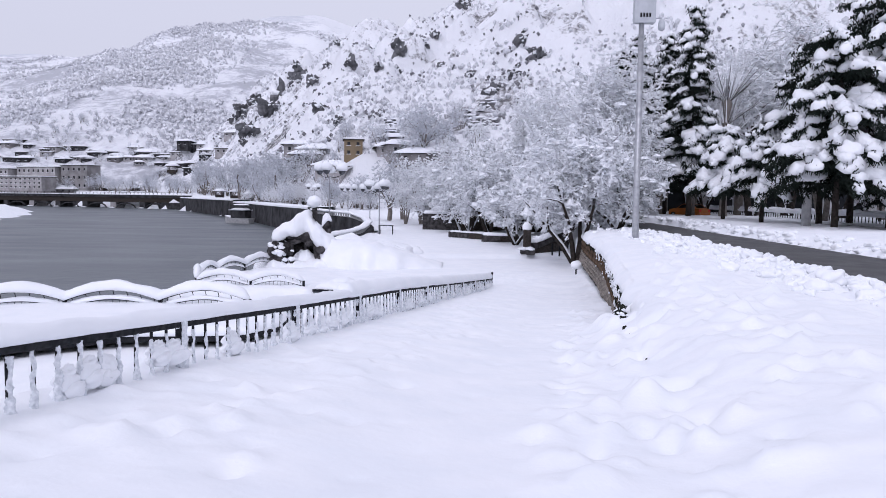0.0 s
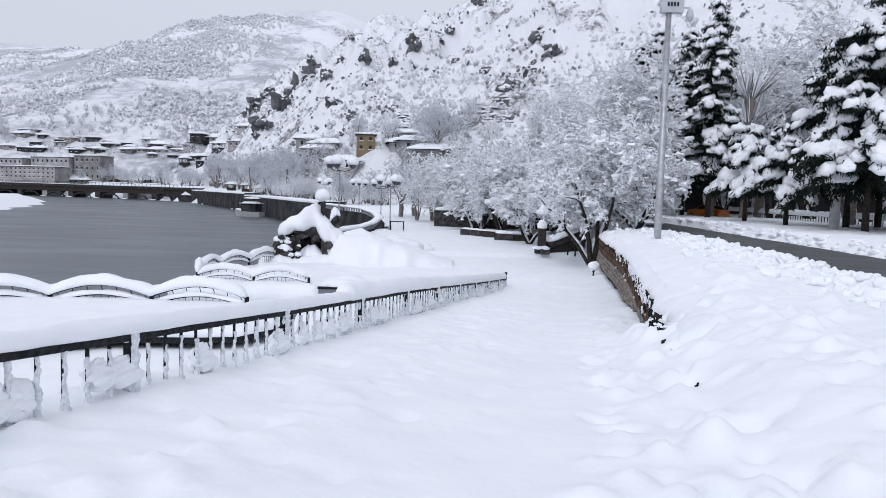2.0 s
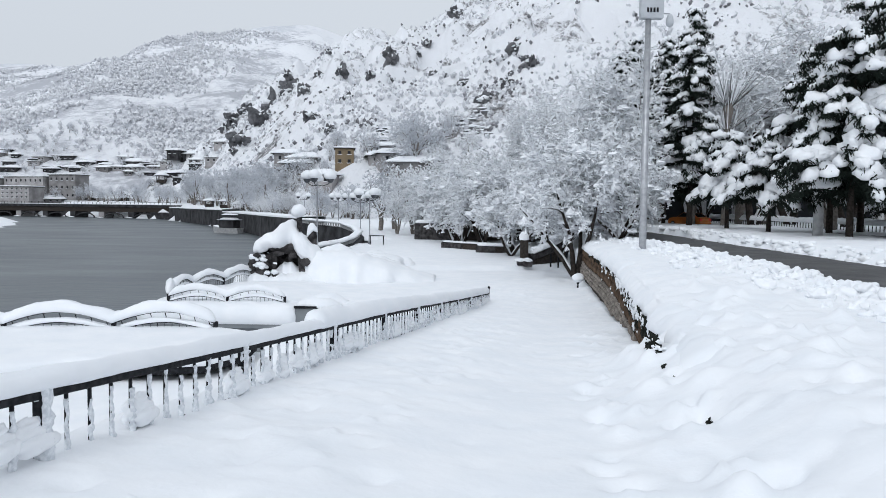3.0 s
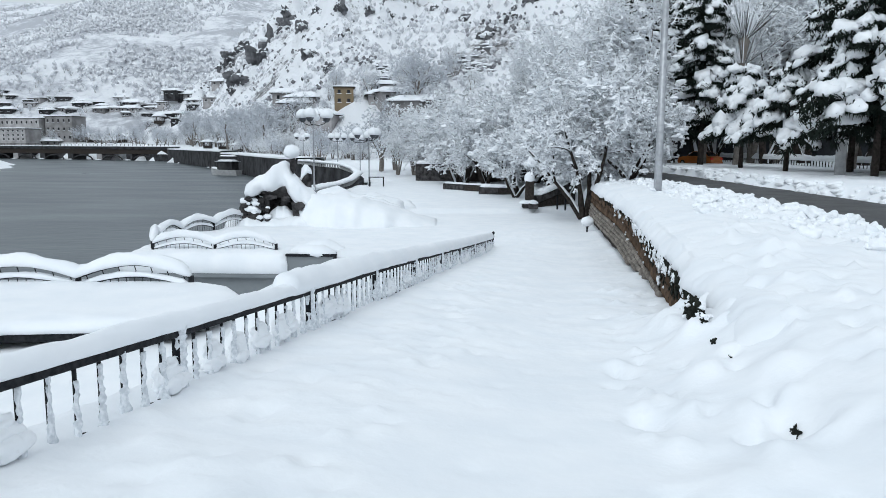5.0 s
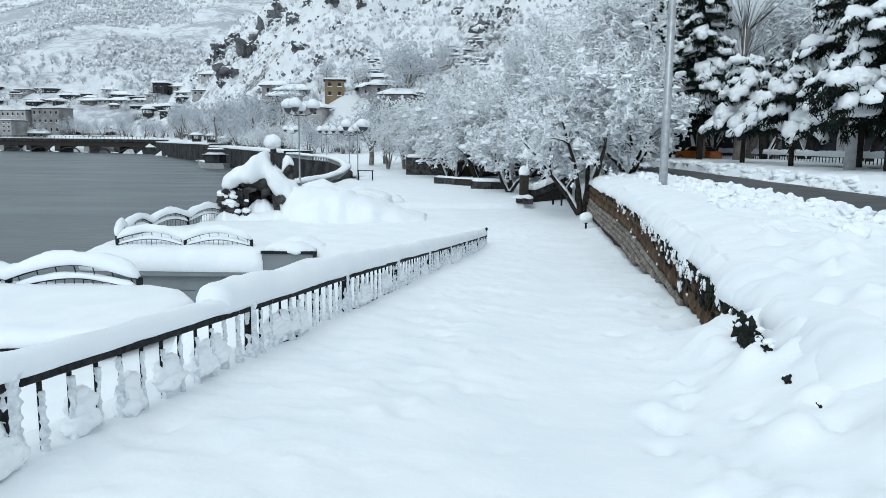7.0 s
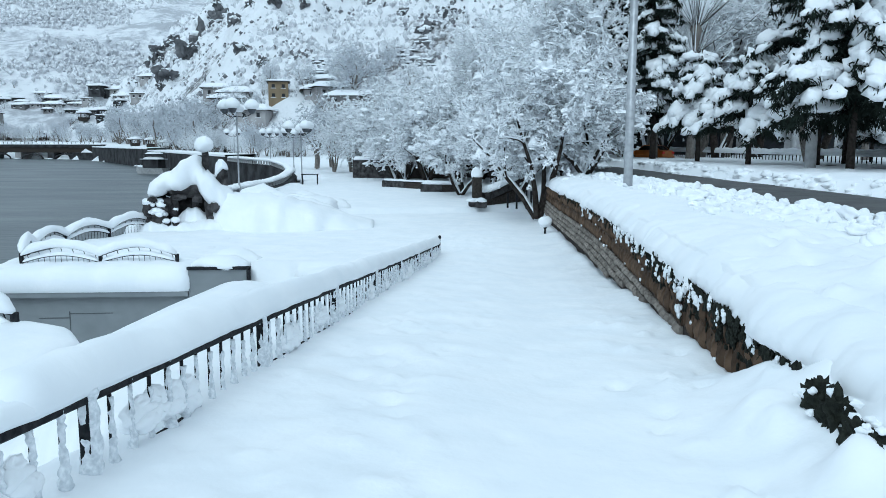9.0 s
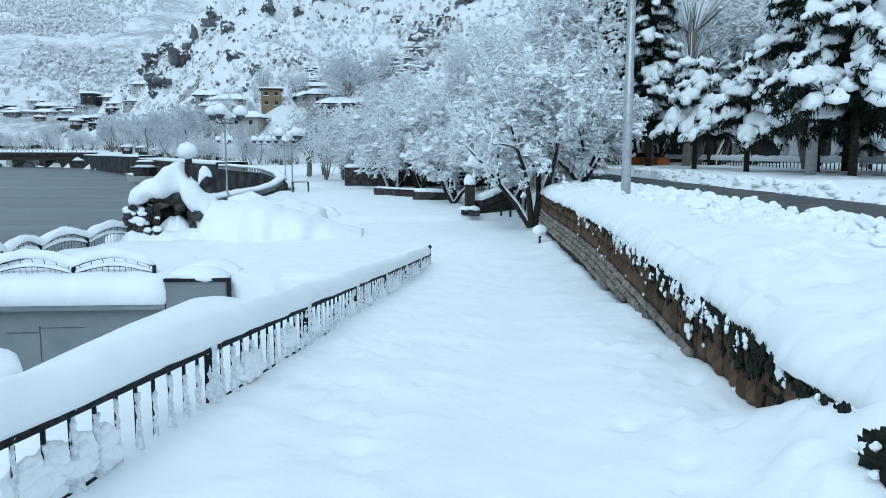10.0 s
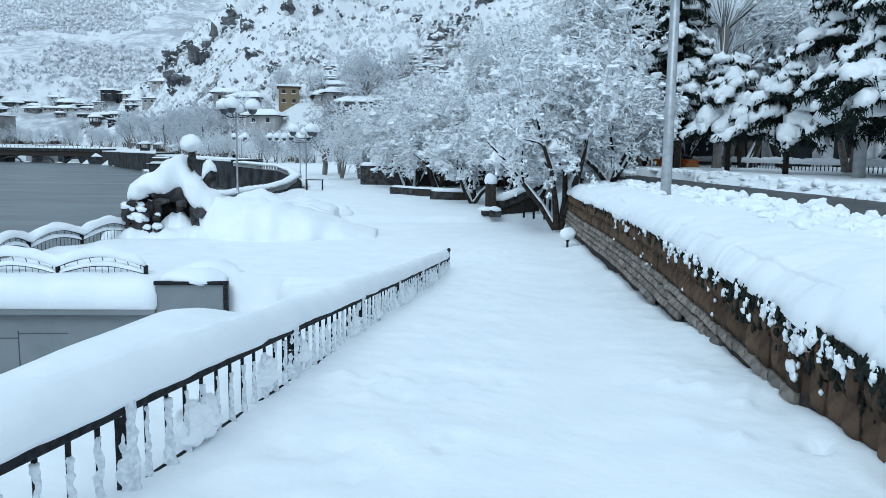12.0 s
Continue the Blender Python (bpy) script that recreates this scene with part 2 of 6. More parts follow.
        f.append(tuple((len(line) - 1) * n + i for i in range(n - 1, -1, -1)))
        return self.add(p, f)

    def mesh(self, name, mat, smooth=False):
        me = bpy.data.meshes.new(name)
        me.from_pydata(np.concatenate(self.v).tolist() if self.v else [], [], self.f)
        me.materials.append(mat)
        if smooth:
            me.shade_smooth()
        me.update()
        return me


def ball(level):
    bm = bmesh.new()
    bmesh.ops.create_icosphere(bm, subdivisions=level, radius=1)
    v = np.array([q.co[:] for q in bm.verts])
    f = [tuple(q.index for q in g.verts) for g in bm.faces]
    bm.free()
    return v, f


BALLS = {k: ball(k) for k in (1, 2, 3, 4)}


def root(name, at=(0, 0, 0), label="", category="", group="", kind="", turn=0):
    e = new(name)
    e.empty_display_size = 0.2
    e.matrix_basis = pose(*at, 0, 0, turn)
    return tagged(e, label, category, group, kind)


def part(name, soup, mat, parent=None, label="", smooth=False):
    """ONE mesh object of a soup (or of a mesh made before), under a thing or a part."""
    me = soup if isinstance(soup, bpy.types.Mesh) else soup.mesh(name, mat, smooth)
    o = new(name, me)
    o.parent = parent
    if label:
        o["label"] = label
    return o


def thing(name, soup, mat, label, category, group="", kind="", smooth=False):
    return tagged(part(name, soup, mat, None, "", smooth), label, category, group, kind)


def fbm(x, y, s, o=4, seed=0.0):
    """Sum of noise octaves at a point."""
    v, a, t = 0.0, 1.0, 0.0
    for k in range(o):
        v += a * noise.noise((x * s + seed, y * s - seed, seed * 1.7 + k * 7.3))
        t += a
        a *= 0.5
        s *= 2.03
    return v / t


def step01(a, b, x):
    t = min(1.0, max(0.0, (x - a) / (b - a)))
    return t * t * (3 - 2 * t)

# ---------------- the lie of the land ----------------
SHEAR = 0.1645          # ramp, railing and retaining wall run along x = u + SHEAR * y
U_FENCE, U_WALL = -3.56, 1.63
WATER_Z = -5.0
RIVER = [(-80, -16), (12, -16), (22, -15.6), (29, -12.6), (36, -12.9), (42, -11.8), (46, -11.2), (60, -11.4), (80, -9.4), (90, -7.5), (110, -12), (140, -26), (189, -47), (291, -102), (345, -165), (420, -420)]
BANK = [(-80, -100), (100, -88), (154, -94), (200, -112), (240, -134), (262, -200), (300, -330), (345, -380)]


def along(line, y):
    ys, xs = [q[0] for q in line], [q[1] for q in line]
    return float(np.interp(y, ys, xs))


def shear(y):
    return SHEAR * min(48.0, max(-8.0, y))


def fence_x(y):
    return U_FENCE + SHEAR * y


def wall_u(y):
    """The wall's line, which bends towards the river at its far end."""
    return U_WALL - 0.85 * step01(27, 47, y)


def wall_x(y):
    return wall_u(y) + SHEAR * y


def road_near(y):
    return float(np.interp(y, [-10, 18, 40, 60, 120], [10.2, 11.1, 13.0, 14.2, 17]))


def road_far(y):
    return float(np.interp(y, [-10, 18, 60, 120], [15.2, 15.4, 16.6, 19.5]))


FEET = {}
_r = random.Random(5)


def foot(u, y, r, d):
    for k in range(int((y - 0.7) * 2), int((y + 0.7) * 2) + 1):
        FEET.setdefault(k, []).append((u, y, r, d))


for k in range(90):
    foot(_r.uniform(-3.2, -1.3), _r.uniform(-1, 21), _r.uniform(0.08, 0.17), _r.uniform(0.03, 0.09))
for k in range(150):
    foot(_r.uniform(0.2, 3.6), _r.uniform(0, 21), _r.uniform(0.07, 0.18), _r.uniform(0.05, 0.15))
for k in range(260):
    foot(_r.uniform(0.3, 4.2), _r.uniform(0, 21), _r.uniform(0.09, 0.26), -_r.uniform(0.04, 0.13))
for k in range(130):
    foot(_r.uniform(-3.4, -1.5), _r.uniform(-1, 21), _r.uniform(0.07, 0.18), -_r.uniform(0.02, 0.07))
# humps and hollows over the buried end of the wall
for _u, _y, _s, _d in ((1.12, 14.35, 0.34, -0.20), (1.62, 13.2, 0.16, 0.10), (1.2, 12.9, 0.28, -0.13), (1.75, 12.4, 0.3, -0.12), (1.5, 11.65, 0.13, 0.14), (1.2, 11.2, 0.3, -0.10), (1.8, 10.6, 0.35, -0.12), (1.56, 9.4, 0.17, 0.16), (1.25, 9.0, 0.26, -0.10), (1.12, 7.75, 0.15, 0.10), (1.62, 7.4, 0.18, 0.14), (1.3, 7.0, 0.3, -0.09), (2.6, 11.2, 0.16, 0.14), (3.1, 8.4, 0.2, 0.12)):
    foot(_u, _y, _s, _d)
for k in range(24):
    foot(-0.75 + _r.choice((-0.16, 0.16)) + _r.uniform(-0.1, 0.1), k * 0.8, 0.12, 0.035)


def puffs(x, y, s, seed):
    """Rounded heaps with creases between them, of uneven height, about 1 / s metres apart."""
    d, q = noise.voronoi((x * s + seed, y * s - seed, seed))
    h = 0.5 + 0.5 * noise.noise((q[0].x * 3.7, q[0].y * 3.7, seed))
    e = 1 - min(1.0, (d[1] - d[0]) * 1.5)
    return (1 - e * e) * h


def ramp_z(u, y):
    s = min(1.3, max(-0.3, (u - U_FENCE) / (U_WALL - U_FENCE)))
    zl, zr = 0.27 - 0.0905 * y, -0.20 - 0.078 * y
    z = zl * (1 - s) + zr * s
    low = -2.78 + 0.12 * s
    k = 0.25
    h = max(k - abs(z - low), 0) / k
    return max(z, low) + h * h * k * 0.25


def land_z(x, y):
    u = x - shear(y)
    uw = wall_u(y)
    lumps = 0.05 * fbm(x, y, 0.5, 2)
    if y < 52:
        z = ramp_z(u, y) + lumps
        walked = math.exp(-((u + 0.75 - 0.012 * y) / 0.75) ** 2)
        loose = (1 - 0.94 * walked) * step01(50, 38, y)
        heap = step01(-0.35, 0.9, u) + 0.9 * step01(-1.2, -2.2, u)
        z += (0.045 * fbm(x, y, 0.8, 2, 3.0) + 0.03 * fbm(x, y, 3.0, 2, 11.0)) * loose
        if y < 40 and heap > 0:
            wx, wy = x + 0.12 * noise.noise((x * 4, y * 4, 1.0)), y + 0.12 * noise.noise((x * 4, y * 4, 5.0))
            patch = 0.35 + 0.65 * step01(-0.15, 0.25, fbm(x, y, 0.6, 2, 14.0))
            z += (0.045 * puffs(wx, wy, 1.6, 2.0) + 0.04 * puffs(wx, wy, 3.4, 9.0) + 0.02 * fbm(x, y, 9, 2, 7.0)) * heap * loose * patch
        z -= 0.06 * walked
        # drift against the foot of the wall
        z += 0.07 * math.exp(-((u - uw) / 0.4) ** 2) * (1 + 1.2 * fbm(x, y, 0.9, 2, 9.0)) * step01(9, 15, y)
        z += 0.16 * fbm(0, y, 0.55, 2, 21.0) * math.exp(-((u - uw) / 0.55) ** 2) * step01(14, 17, y)
        # bank above the wall
        dr = road_near(y) - x
        edge = min(1.0, max(0.0, (u - uw) / 1.6))
        top = -0.46 + 0.30 * math.sin(edge * math.pi / 2) - 0.004 * max(y, 0)
        top += 0.09 * fbm(x, y, 0.5, 2, 4.0) + 0.05 * fbm(x, y, 1.5, 3, 6.0) + (0.05 * puffs(x, y, 1.3, 4.0) + 0.045 * puffs(x, y, 3.2, 6.0) if y < 40 else 0)
        ploughed = step01(5.0, 2.6, dr) * step01(-0.3, 0.9, dr)
        top += ploughed * (-0.24 + 0.45 * abs(fbm(x, y, 0.9, 4, 2.0)) + 0.12 * fbm(x, y, 3, 3, 8.0))
        top = top + (-0.56 - top) * step01(1.9, 0.0, dr)
        cover = step01(17.0, 14.6, y)
        soft = step01(0.35, 2.5 - 0.3 * fbm(x, y, 0.6, 2, 1.0), u)
        hard = step01(uw + 0.12, uw + 0.22, u)
        mix = soft * cover + hard * (1 - cover)
        mix *= step01(60, 46, y) if x < 11 else 1
        z = z * (1 - mix) + top * mix
        if y < 22:
            for fu, fy, fr, fd in FEET.get(int(y * 2), ()):
                d2 = (u - fu) ** 2 * 1.6 + (y - fy) ** 2
                if d2 < fr * fr * 4:
                    z -= fd * math.exp(-d2 / (fr * fr) * 1.3) * (1 if cover > 0.5 or u < uw - 0.2 or u > uw + 0.9 else 0)
        # slope and lower yard on the river side of the railing
        if u < U_FENCE - 0.02:
            o = U_FENCE - u
            shelf = step01(14.0, 17.5, y)
            wide = 0.35 + 2.2 * shelf + 1.8 * step01(29, 33, y)
            lip = -1.30 - 1.55 * step01(22.0, 28, y)
            t = min(1.0, o / max(wide, 0.1))
            zb = z * (1 - t * t * shelf) + (lip + lumps) * t * t * shelf
            if y > 33 and x > -4.05:
                zb = z
            yard = -2.27 - 3.45 * step01(20.5, 22.5, y)
            if y < (34.4 if x < -4.05 else 33.0):
                z = zb + (yard + lumps - zb) * step01(wide, wide + 0.5, o)
        # across the road
        if x > road_far(y) - 0.4:
            v = x - road_far(y)
            verge = -0.56 + 0.46 * step01(-0.2, 0.9, v) + 0.12 * step01(0, 1.5, v) * fbm(x, y, 1.2, 4, 5.0)
            verge += -0.12 * step01(9.5, 11, v) + 0.10 * fbm(x, y, 0.25, 2)
            z = verge
    else:
        rise = step01(11.5, 14.5, x - 0.04 * (y - 50)) * 2.3
        z = -2.6 + 0.2 * step01(2, 9, x) + rise + lumps * 1.4 + 0.02 * max(0, y - 120)
        if road_near(y) - 0.4 < x < road_far(y) + 0.2:
            z = -0.6
    return z


def ground_z(x, y):
    xr = along(RIVER, y)
    if y > 400:
        return -1.5 + 0.02 * (y - 345)
    if x < xr:
        xl = along(BANK, y)
        if x > xl:
            return -7.0
        return -7.0 + 4.2 * step01(xl, xl - 9, x) + 0.3 * fbm(x, y, 0.1, 3) + 0.02 * max(0, xl - x - 20)
    return land_z(x, y)


def spread(*runs):
    """Coordinates from runs of (start, stop, step)."""
    out = []
    for a, b, s in runs:
        n = max(1, round((b - a) / s))
        out += [a + (b - a) * i / n for i in range(n)]
    out.append(runs[-1][1])
    return out


gx = spread((-4000, -1000, 500), (-1000, -200, 50), (-200, -40, 8), (-40, -14, 1.0), (-14, -4.4, 0.22), (-4.4, -3.5, 0.07), (-3.5, 3.6, 0.075), (3.6, 10.5, 0.13), (10.5, 18, 0.3), (18, 40, 1.0), (40, 120, 8), (120, 1000, 80), (1000, 4000, 500))
gy = spread((-60, -6, 6), (-6, 1.5, 0.25), (1.5, 14, 0.075), (14, 24, 0.10), (24, 50, 0.22), (50, 52, 0.5), (52, 100, 1.2), (100, 400, 6), (400, 1200, 60), (1200, 4500, 500))
gv = []
for y in gy:
    s = shear(y)
    for u in gx:
        k = max(0.0, 1 - max(0.0, abs(u) - 20) / 60)
        x = u + s * k
        gv.append((x, y, ground_z(x, y)))
nx = len(gx)
gf = [(j * nx + i, j * nx + i + 1, j * nx + nx + i + 1, j * nx + nx + i) for j in range(len(gy) - 1) for i in range(nx - 1)]
ground = thing("ground", Soup().add(gv, gf), SNOW, "deep fresh snow over a riverside ramp and promenade", "snow ground", kind="structure", smooth=True)

# river
water = Soup()
water.add([(-420, -80, WATER_Z), (-11.8, -80, WATER_Z), (-11.8, 46, WATER_Z), (-5, 50, WATER_Z), (-5, 420, WATER_Z), (-420, 420, WATER_Z)], [(0, 1, 2, 3, 4, 5)])
thing("water", water, WATER, "dark grey calm river water with faint ripples", "river", kind="structure")

# road across the upper bank
rs = Soup()
ry = spread((-30, 120, 1.5))
rv = []
for y in ry:
    a, b = road_near(y) - 0.6, road_far(y) + 0.5
    rv += [(a, y, -0.52), ((a + b) / 2, y, -0.49), (b, y, -0.52)]
rf = []
for j in range(len(ry) - 1):
    for i in range(2):
        rf.append((3 * j + i, 3 * j + i + 1, 3 * j + 4 + i, 3 * j + 3 + i))
thing("road", rs.add(rv, rf), ASPHALT, "wet dark asphalt road cleared between snow banks", "road", kind="structure")

# trodden side street beyond the trees
sv, sf = [], []
sy = spread((20, 110, 2.0))
for y in sy:
    sv += [(25.2 + 0.2 * math.sin(y * 0.3), y, land_z(25.2, min(y, 51.9)) + 0.03 if y < 52 else -0.3), (29.2, y, land_z(29.2, min(y, 51.9)) + 0.03 if y < 52 else -0.3)]
sf = [(2 * j, 2 * j + 1, 2 * j + 3, 2 * j + 2) for j in range(len(sy) - 1)]
thing("side_street", Soup().add(sv, sf), SLUSH, "side street of grey trodden slush beyond the pines", "road", kind="structure")

# ploughed clods on the bank
clod = Soup()
rc = random.Random(11)
cs, ss = [], []
for k in range(760):
    y = rc.uniform(4, 46)
    x = road_near(y) - abs(rc.gauss(1.6, 1.0)) - 0.15
    r = rc.choice((0.05, 0.06, 0.08, 0.1, 0.13, 0.16, 0.2))
    cs.append((x, y, land_z(x, y) + r * 0.25))
    ss.append((r * rc.uniform(0.8, 1.4), r * rc.uniform(0.8, 1.3), r * rc.uniform(0.6, 0.95)))
clod.blobs(cs, ss, 4, 3, 0.28)
thing("snow_clods", clod, SNOW, "broken clods of snow ploughed off the road", "snow clods", kind="stuff", smooth=True)
clod = Soup()
cs, ss = [], []
for k in range(260):
    y = rc.uniform(14, 75)
    x = road_far(y) + abs(rc.gauss(0.5, 0.5))
    r = rc.choice((0.08, 0.11, 0.15, 0.2))
    cs.append((x, y, land_z(x, y) + r * 0.15))
    ss.append((r * rc.uniform(0.9, 1.6), r * rc.uniform(0.9, 1.5), r * rc.uniform(0.5, 0.8)))
clod.blobs(cs, ss, 5, 2, 0.35)
thing("verge_clods", clod, SNOW, "lumps of cleared snow along the far kerb", "snow clods", kind="stuff", smooth=True)


# ---------------- hills ----------------
def hill(name, x0, x1, y0, y1, n, m, height, mat, label):
    xs, ys = np.linspace(x0, x1, n), np.linspace(y0, y1, m)
    v = [(x, y, height(x, y)) for y in ys for x in xs]
    f = [(j * n + i, j * n + i + 1, j * n + n + i + 1, j * n + n + i) for j in range(m - 1) for i in range(n - 1)]
    return thing(name, Soup().add(v, f), mat, label, "hill", kind="structure", smooth=True)


def castle_hill(x, y):
    crest = float(np.interp(x, [-190, -165, -148, -136, -107, -99, -88, -69, -50, -33, -17, 3, 60, 150, 420, 700], [-14, -6, 28, 48, 72, 78, 81, 96, 106, 101, 104, 117, 165, 205, 250, 230]))
    foot = float(np.interp(x, [-160, -110, -80, -50, -25, 200], [345, 318, 268, 205, 172, 172]))
    t = min(1.0, max(0.0, (y - foot) / (455 - foot)))
    rough = 9 * fbm(x, y, 0.018, 5, 2.0) + 8 * abs(fbm(x, y, 0.05, 4, 6.0))
    crag = 9 * step01(0.08, 0.3, fbm(x, y, 0.035, 4, 11.0)) + 4 * step01(0.05, 0.22, fbm(x, y, 0.09, 3, 17.0))
    return -9 + 5 * step01(0, 0.02, t) + crest * (t ** 0.85) + (rough + crag * step01(0.15, 0.4, t)) * step01(0, 0.3, t) * min(1, max(0, crest) / 60)


def left_hill(x, y):
    crest = float(np.interp(x, [-1600, -900, -640, -490, -420, -343, -257, -178, -105, 60, 300], [150, 180, 190, 196, 203, 234, 243, 236, 205, 150, 150]))
    t = min(1.0, max(0.0, (y - 350) / 700))
    fold = 34 * fbm(x, y, 0.004, 5, 3.0) + 14 * abs(fbm(x, y, 0.012, 4, 8.0))
    return -6 + crest * (t ** 0.9) + fold * step01(0, 0.35, t)


def far_ridge(x, y):
    crest = float(np.interp(x, [-2600, -1450, -960, -760, -600, -410, -240, 0, 900, 2400], [380, 420, 405, 460, 520, 530, 480, 420, 440, 480]))
    t = min(1.0, max(0.0, (y - 1300) / 1000))
    return -6 + crest * t + 60 * fbm(x, y, 0.0022, 5, 5.0) * t


HILL_NEAR = speckled("craggy_snow_slope", [(0.0, (0.06, 0.058, 0.06)), (0.47, (0.16, 0.157, 0.16)), (0.515, (0.52, 0.52, 0.54)), (0.555, (0.88, 0.89, 0.92))], 0.28, 1.2, 1.0)
# frosted scrub and snow; darkest tones lifted to pale blue-grey as painted distance haze
HILL_LEFT = speckled("hazed_scrubby_slope", [(0.0, (0.40, 0.41, 0.44)), (0.53, (0.54, 0.55, 0.59)), (0.585, (0.76, 0.77, 0.81)), (0.635, (0.90, 0.91, 0.94))], 0.11, 3.0, 1.0)
# ridge snow with the mist painted in: pale blue-grey, little contrast
HILL_FAR = speckled("haze_tinted_ridge", [(0.0, (0.56, 0.58, 0.62)), (0.56, (0.64, 0.66, 0.70)), (0.66, (0.80, 0.81, 0.84))], 0.03, 6.0, 1.0)
hill("castle_hillside", -190, 520, 165, 520, 400, 210, castle_hill, HILL_NEAR, "steep snowy hillside with dark rock outcrops")
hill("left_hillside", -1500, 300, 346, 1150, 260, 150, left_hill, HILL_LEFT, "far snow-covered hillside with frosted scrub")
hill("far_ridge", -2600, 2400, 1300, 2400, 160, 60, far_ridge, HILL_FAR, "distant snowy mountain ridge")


# ---------------- retaining wall ----------------
wall = root("wall_retaining", label="brown stone retaining wall under a thick bank of snow", category="wall", kind="structure")
WALL_END = 47.0


def wall_top(y):
    return -0.86 - 0.004 * (y - 15)


core = Soup()
cy = spread((8.0, WALL_END, 1.0))
cv = []
for y in cy:
    x = wall_x(y)
    cv += [(x + 0.05, y, -4.0), (x + 0.05, y, wall_top(y) - 0.03), (x + 0.45, y, wall_top(y) - 0.03), (x + 0.45, y, -4.0)]
cf = []
for j in range(len(cy) - 1):
    for i in range(4):
        k = (i + 1) % 4
        cf.append((4 * j + i, 4 * j + 4 + i, 4 * j + 4 + k, 4 * j + k))
cf += [(0, 1, 2, 3), tuple(4 * (len(cy) - 1) + i for i in (3, 2, 1, 0))]
part("core", core.add(cv, cf), MORTAR, wall)



def stone_mesh(w, h, seed, mat):
    """A rough block: w along the wall, h high, front face pitched."""
    r = random.Random(seed)
    s = Soup()
    p = []
    n, m = 4, 4
    for j in range(m):
        for i in range(n):
            a, b = i / (n - 1) - 0.5, j / (m - 1) - 0.5
            rim = max(abs(a), abs(b)) > 0.45
            p.append((0.035 if rim else -r.uniform(0.0, 0.03), a * w + r.uniform(-0.012, 0.012), b * h + r.uniform(-0.012, 0.012)))
    f = [(j * n + i, j * n + n + i, j * n + n + i + 1, j * n + i + 1) for j in range(m - 1) for i in range(n - 1)]
    back = len(p)
    p += [(0.1, -w / 2, -h / 2), (0.1, w / 2, -h / 2), (0.1, w / 2, h / 2), (0.1, -w / 2, h / 2)]
    c = [0, n - 1, m * n - 1, (m - 1) * n]
    f += [(c[0], c[1], back + 1, back), (c[1], c[2], back + 2, back + 1), (c[2], c[3], back + 3, back + 2), (c[3], c[0], back, back + 3)]
    return s.add(p, f).mesh("stone", mat)


# overhanging lip of snow on the wall
lip = Soup()
pts = []
for y in spread((11.2, WALL_END, 0.5)):
    pts.append((wall_x(y) + 0.60 + 0.16 * fbm(0, y, 0.8, 3, 4.0), y, wall_top(y) + 0.02 + 0.10 * fbm(1, y, 0.9, 3)))
lip.ridge(pts, 0.60, 0.50, 3, 0.05, 0.15)
thing("snow_bank", lip, SNOW, "thick rounded lip of snow overhanging a stone wall", "snow", kind="structure", smooth=True)


# ---------------- railing beside the ramp ----------------
def rail_z(y):
    return 0.82 - 0.0915 * y + float(np.interp(y, [-3, 4, 11, 16, 20, 27], [0, -0.025, -0.015, 0.03, 0.03, 0]))


fence = root("railing", label="black iron railing with square posts, rimed bars and a snow-capped rail", category="railing")
FENCE_DIR = math.degrees(math.atan2(1, SHEAR)) - 90


def bar_mesh(name, size, height, mat):
    s = Soup()
    s.box(-size / 2, -size / 2, -height, size / 2, size / 2, 0, chamfer=size * 0.12)
    return s.mesh(name, mat)


Y0, Y1, BAY = -2.64, 35.5, 3.19


def beam(a, b, w, h):
    """A square bar between two points, w wide, h high, hung below them."""
    a, b = Vector(a), Vector(b)
    d = (b - a).normalized()
    s = Vector((d.y, -d.x, 0)).normalized()
    v = s.cross(d)
    k = min(w, h) * 0.18
    ring = [(-w / 2, -k), (-w / 2 + k, 0), (w / 2 - k, 0), (w / 2, -k), (w / 2, -h + k), (w / 2 - k, -h), (-w / 2 + k, -h), (-w / 2, -h + k)]
    p = [tuple(q + s * i + v * j) for q in (a, b) for i, j in ring]
    n = len(ring)
    f = [(i, (i + 1) % n, n + (i + 1) % n, n + i) for i in range(n)] + [tuple(range(n - 1, -1, -1)), tuple(range(n, 2 * n))]
    return p, f


drop = Vector((0, 0, 0.55))
for a, b in zip(spread((Y0, Y1, BAY)), spread((Y0, Y1, BAY))[1:]):
    a, b = Vector((fence_x(a), a, rail_z(a))), Vector((fence_x(b), b, rail_z(b)))
    part("top_rail", Soup().add(*beam(a, b, 0.07, 0.075)), IRON, fence)
    part("bottom_rail", Soup().add(*beam(a - drop, b - drop, 0.03, 0.04)), IRON, fence)
post_me, bar_me = bar_mesh("post", 0.07, 1.0, IRON), bar_mesh("baluster", 0.022, 0.9, IRON)
rr = random.Random(3)
ice_meshes = []
for k in range(10):
    s = Soup()
    prof = []
    for i in range(26):
        t = i / 25
        prof.append((max(0.009, 0.018 + 0.036 * (1 - t) ** 3 + rr.uniform(-0.006, 0.008)), -0.60 + 0.53 * t))
    s.lathe(prof, 8)
    v = s.v[0]
    for q in v:
        e = 0.012 * noise.noise((q[0] * 60 + k, q[1] * 60, q[2] * 14))
        q += np.array([e + 0.013, e - 0.006 + 0.008 * math.sin(q[2] * 31 + k), 0])
    ice_meshes.append(s.mesh("rime", ICE, True))
post_rime = []
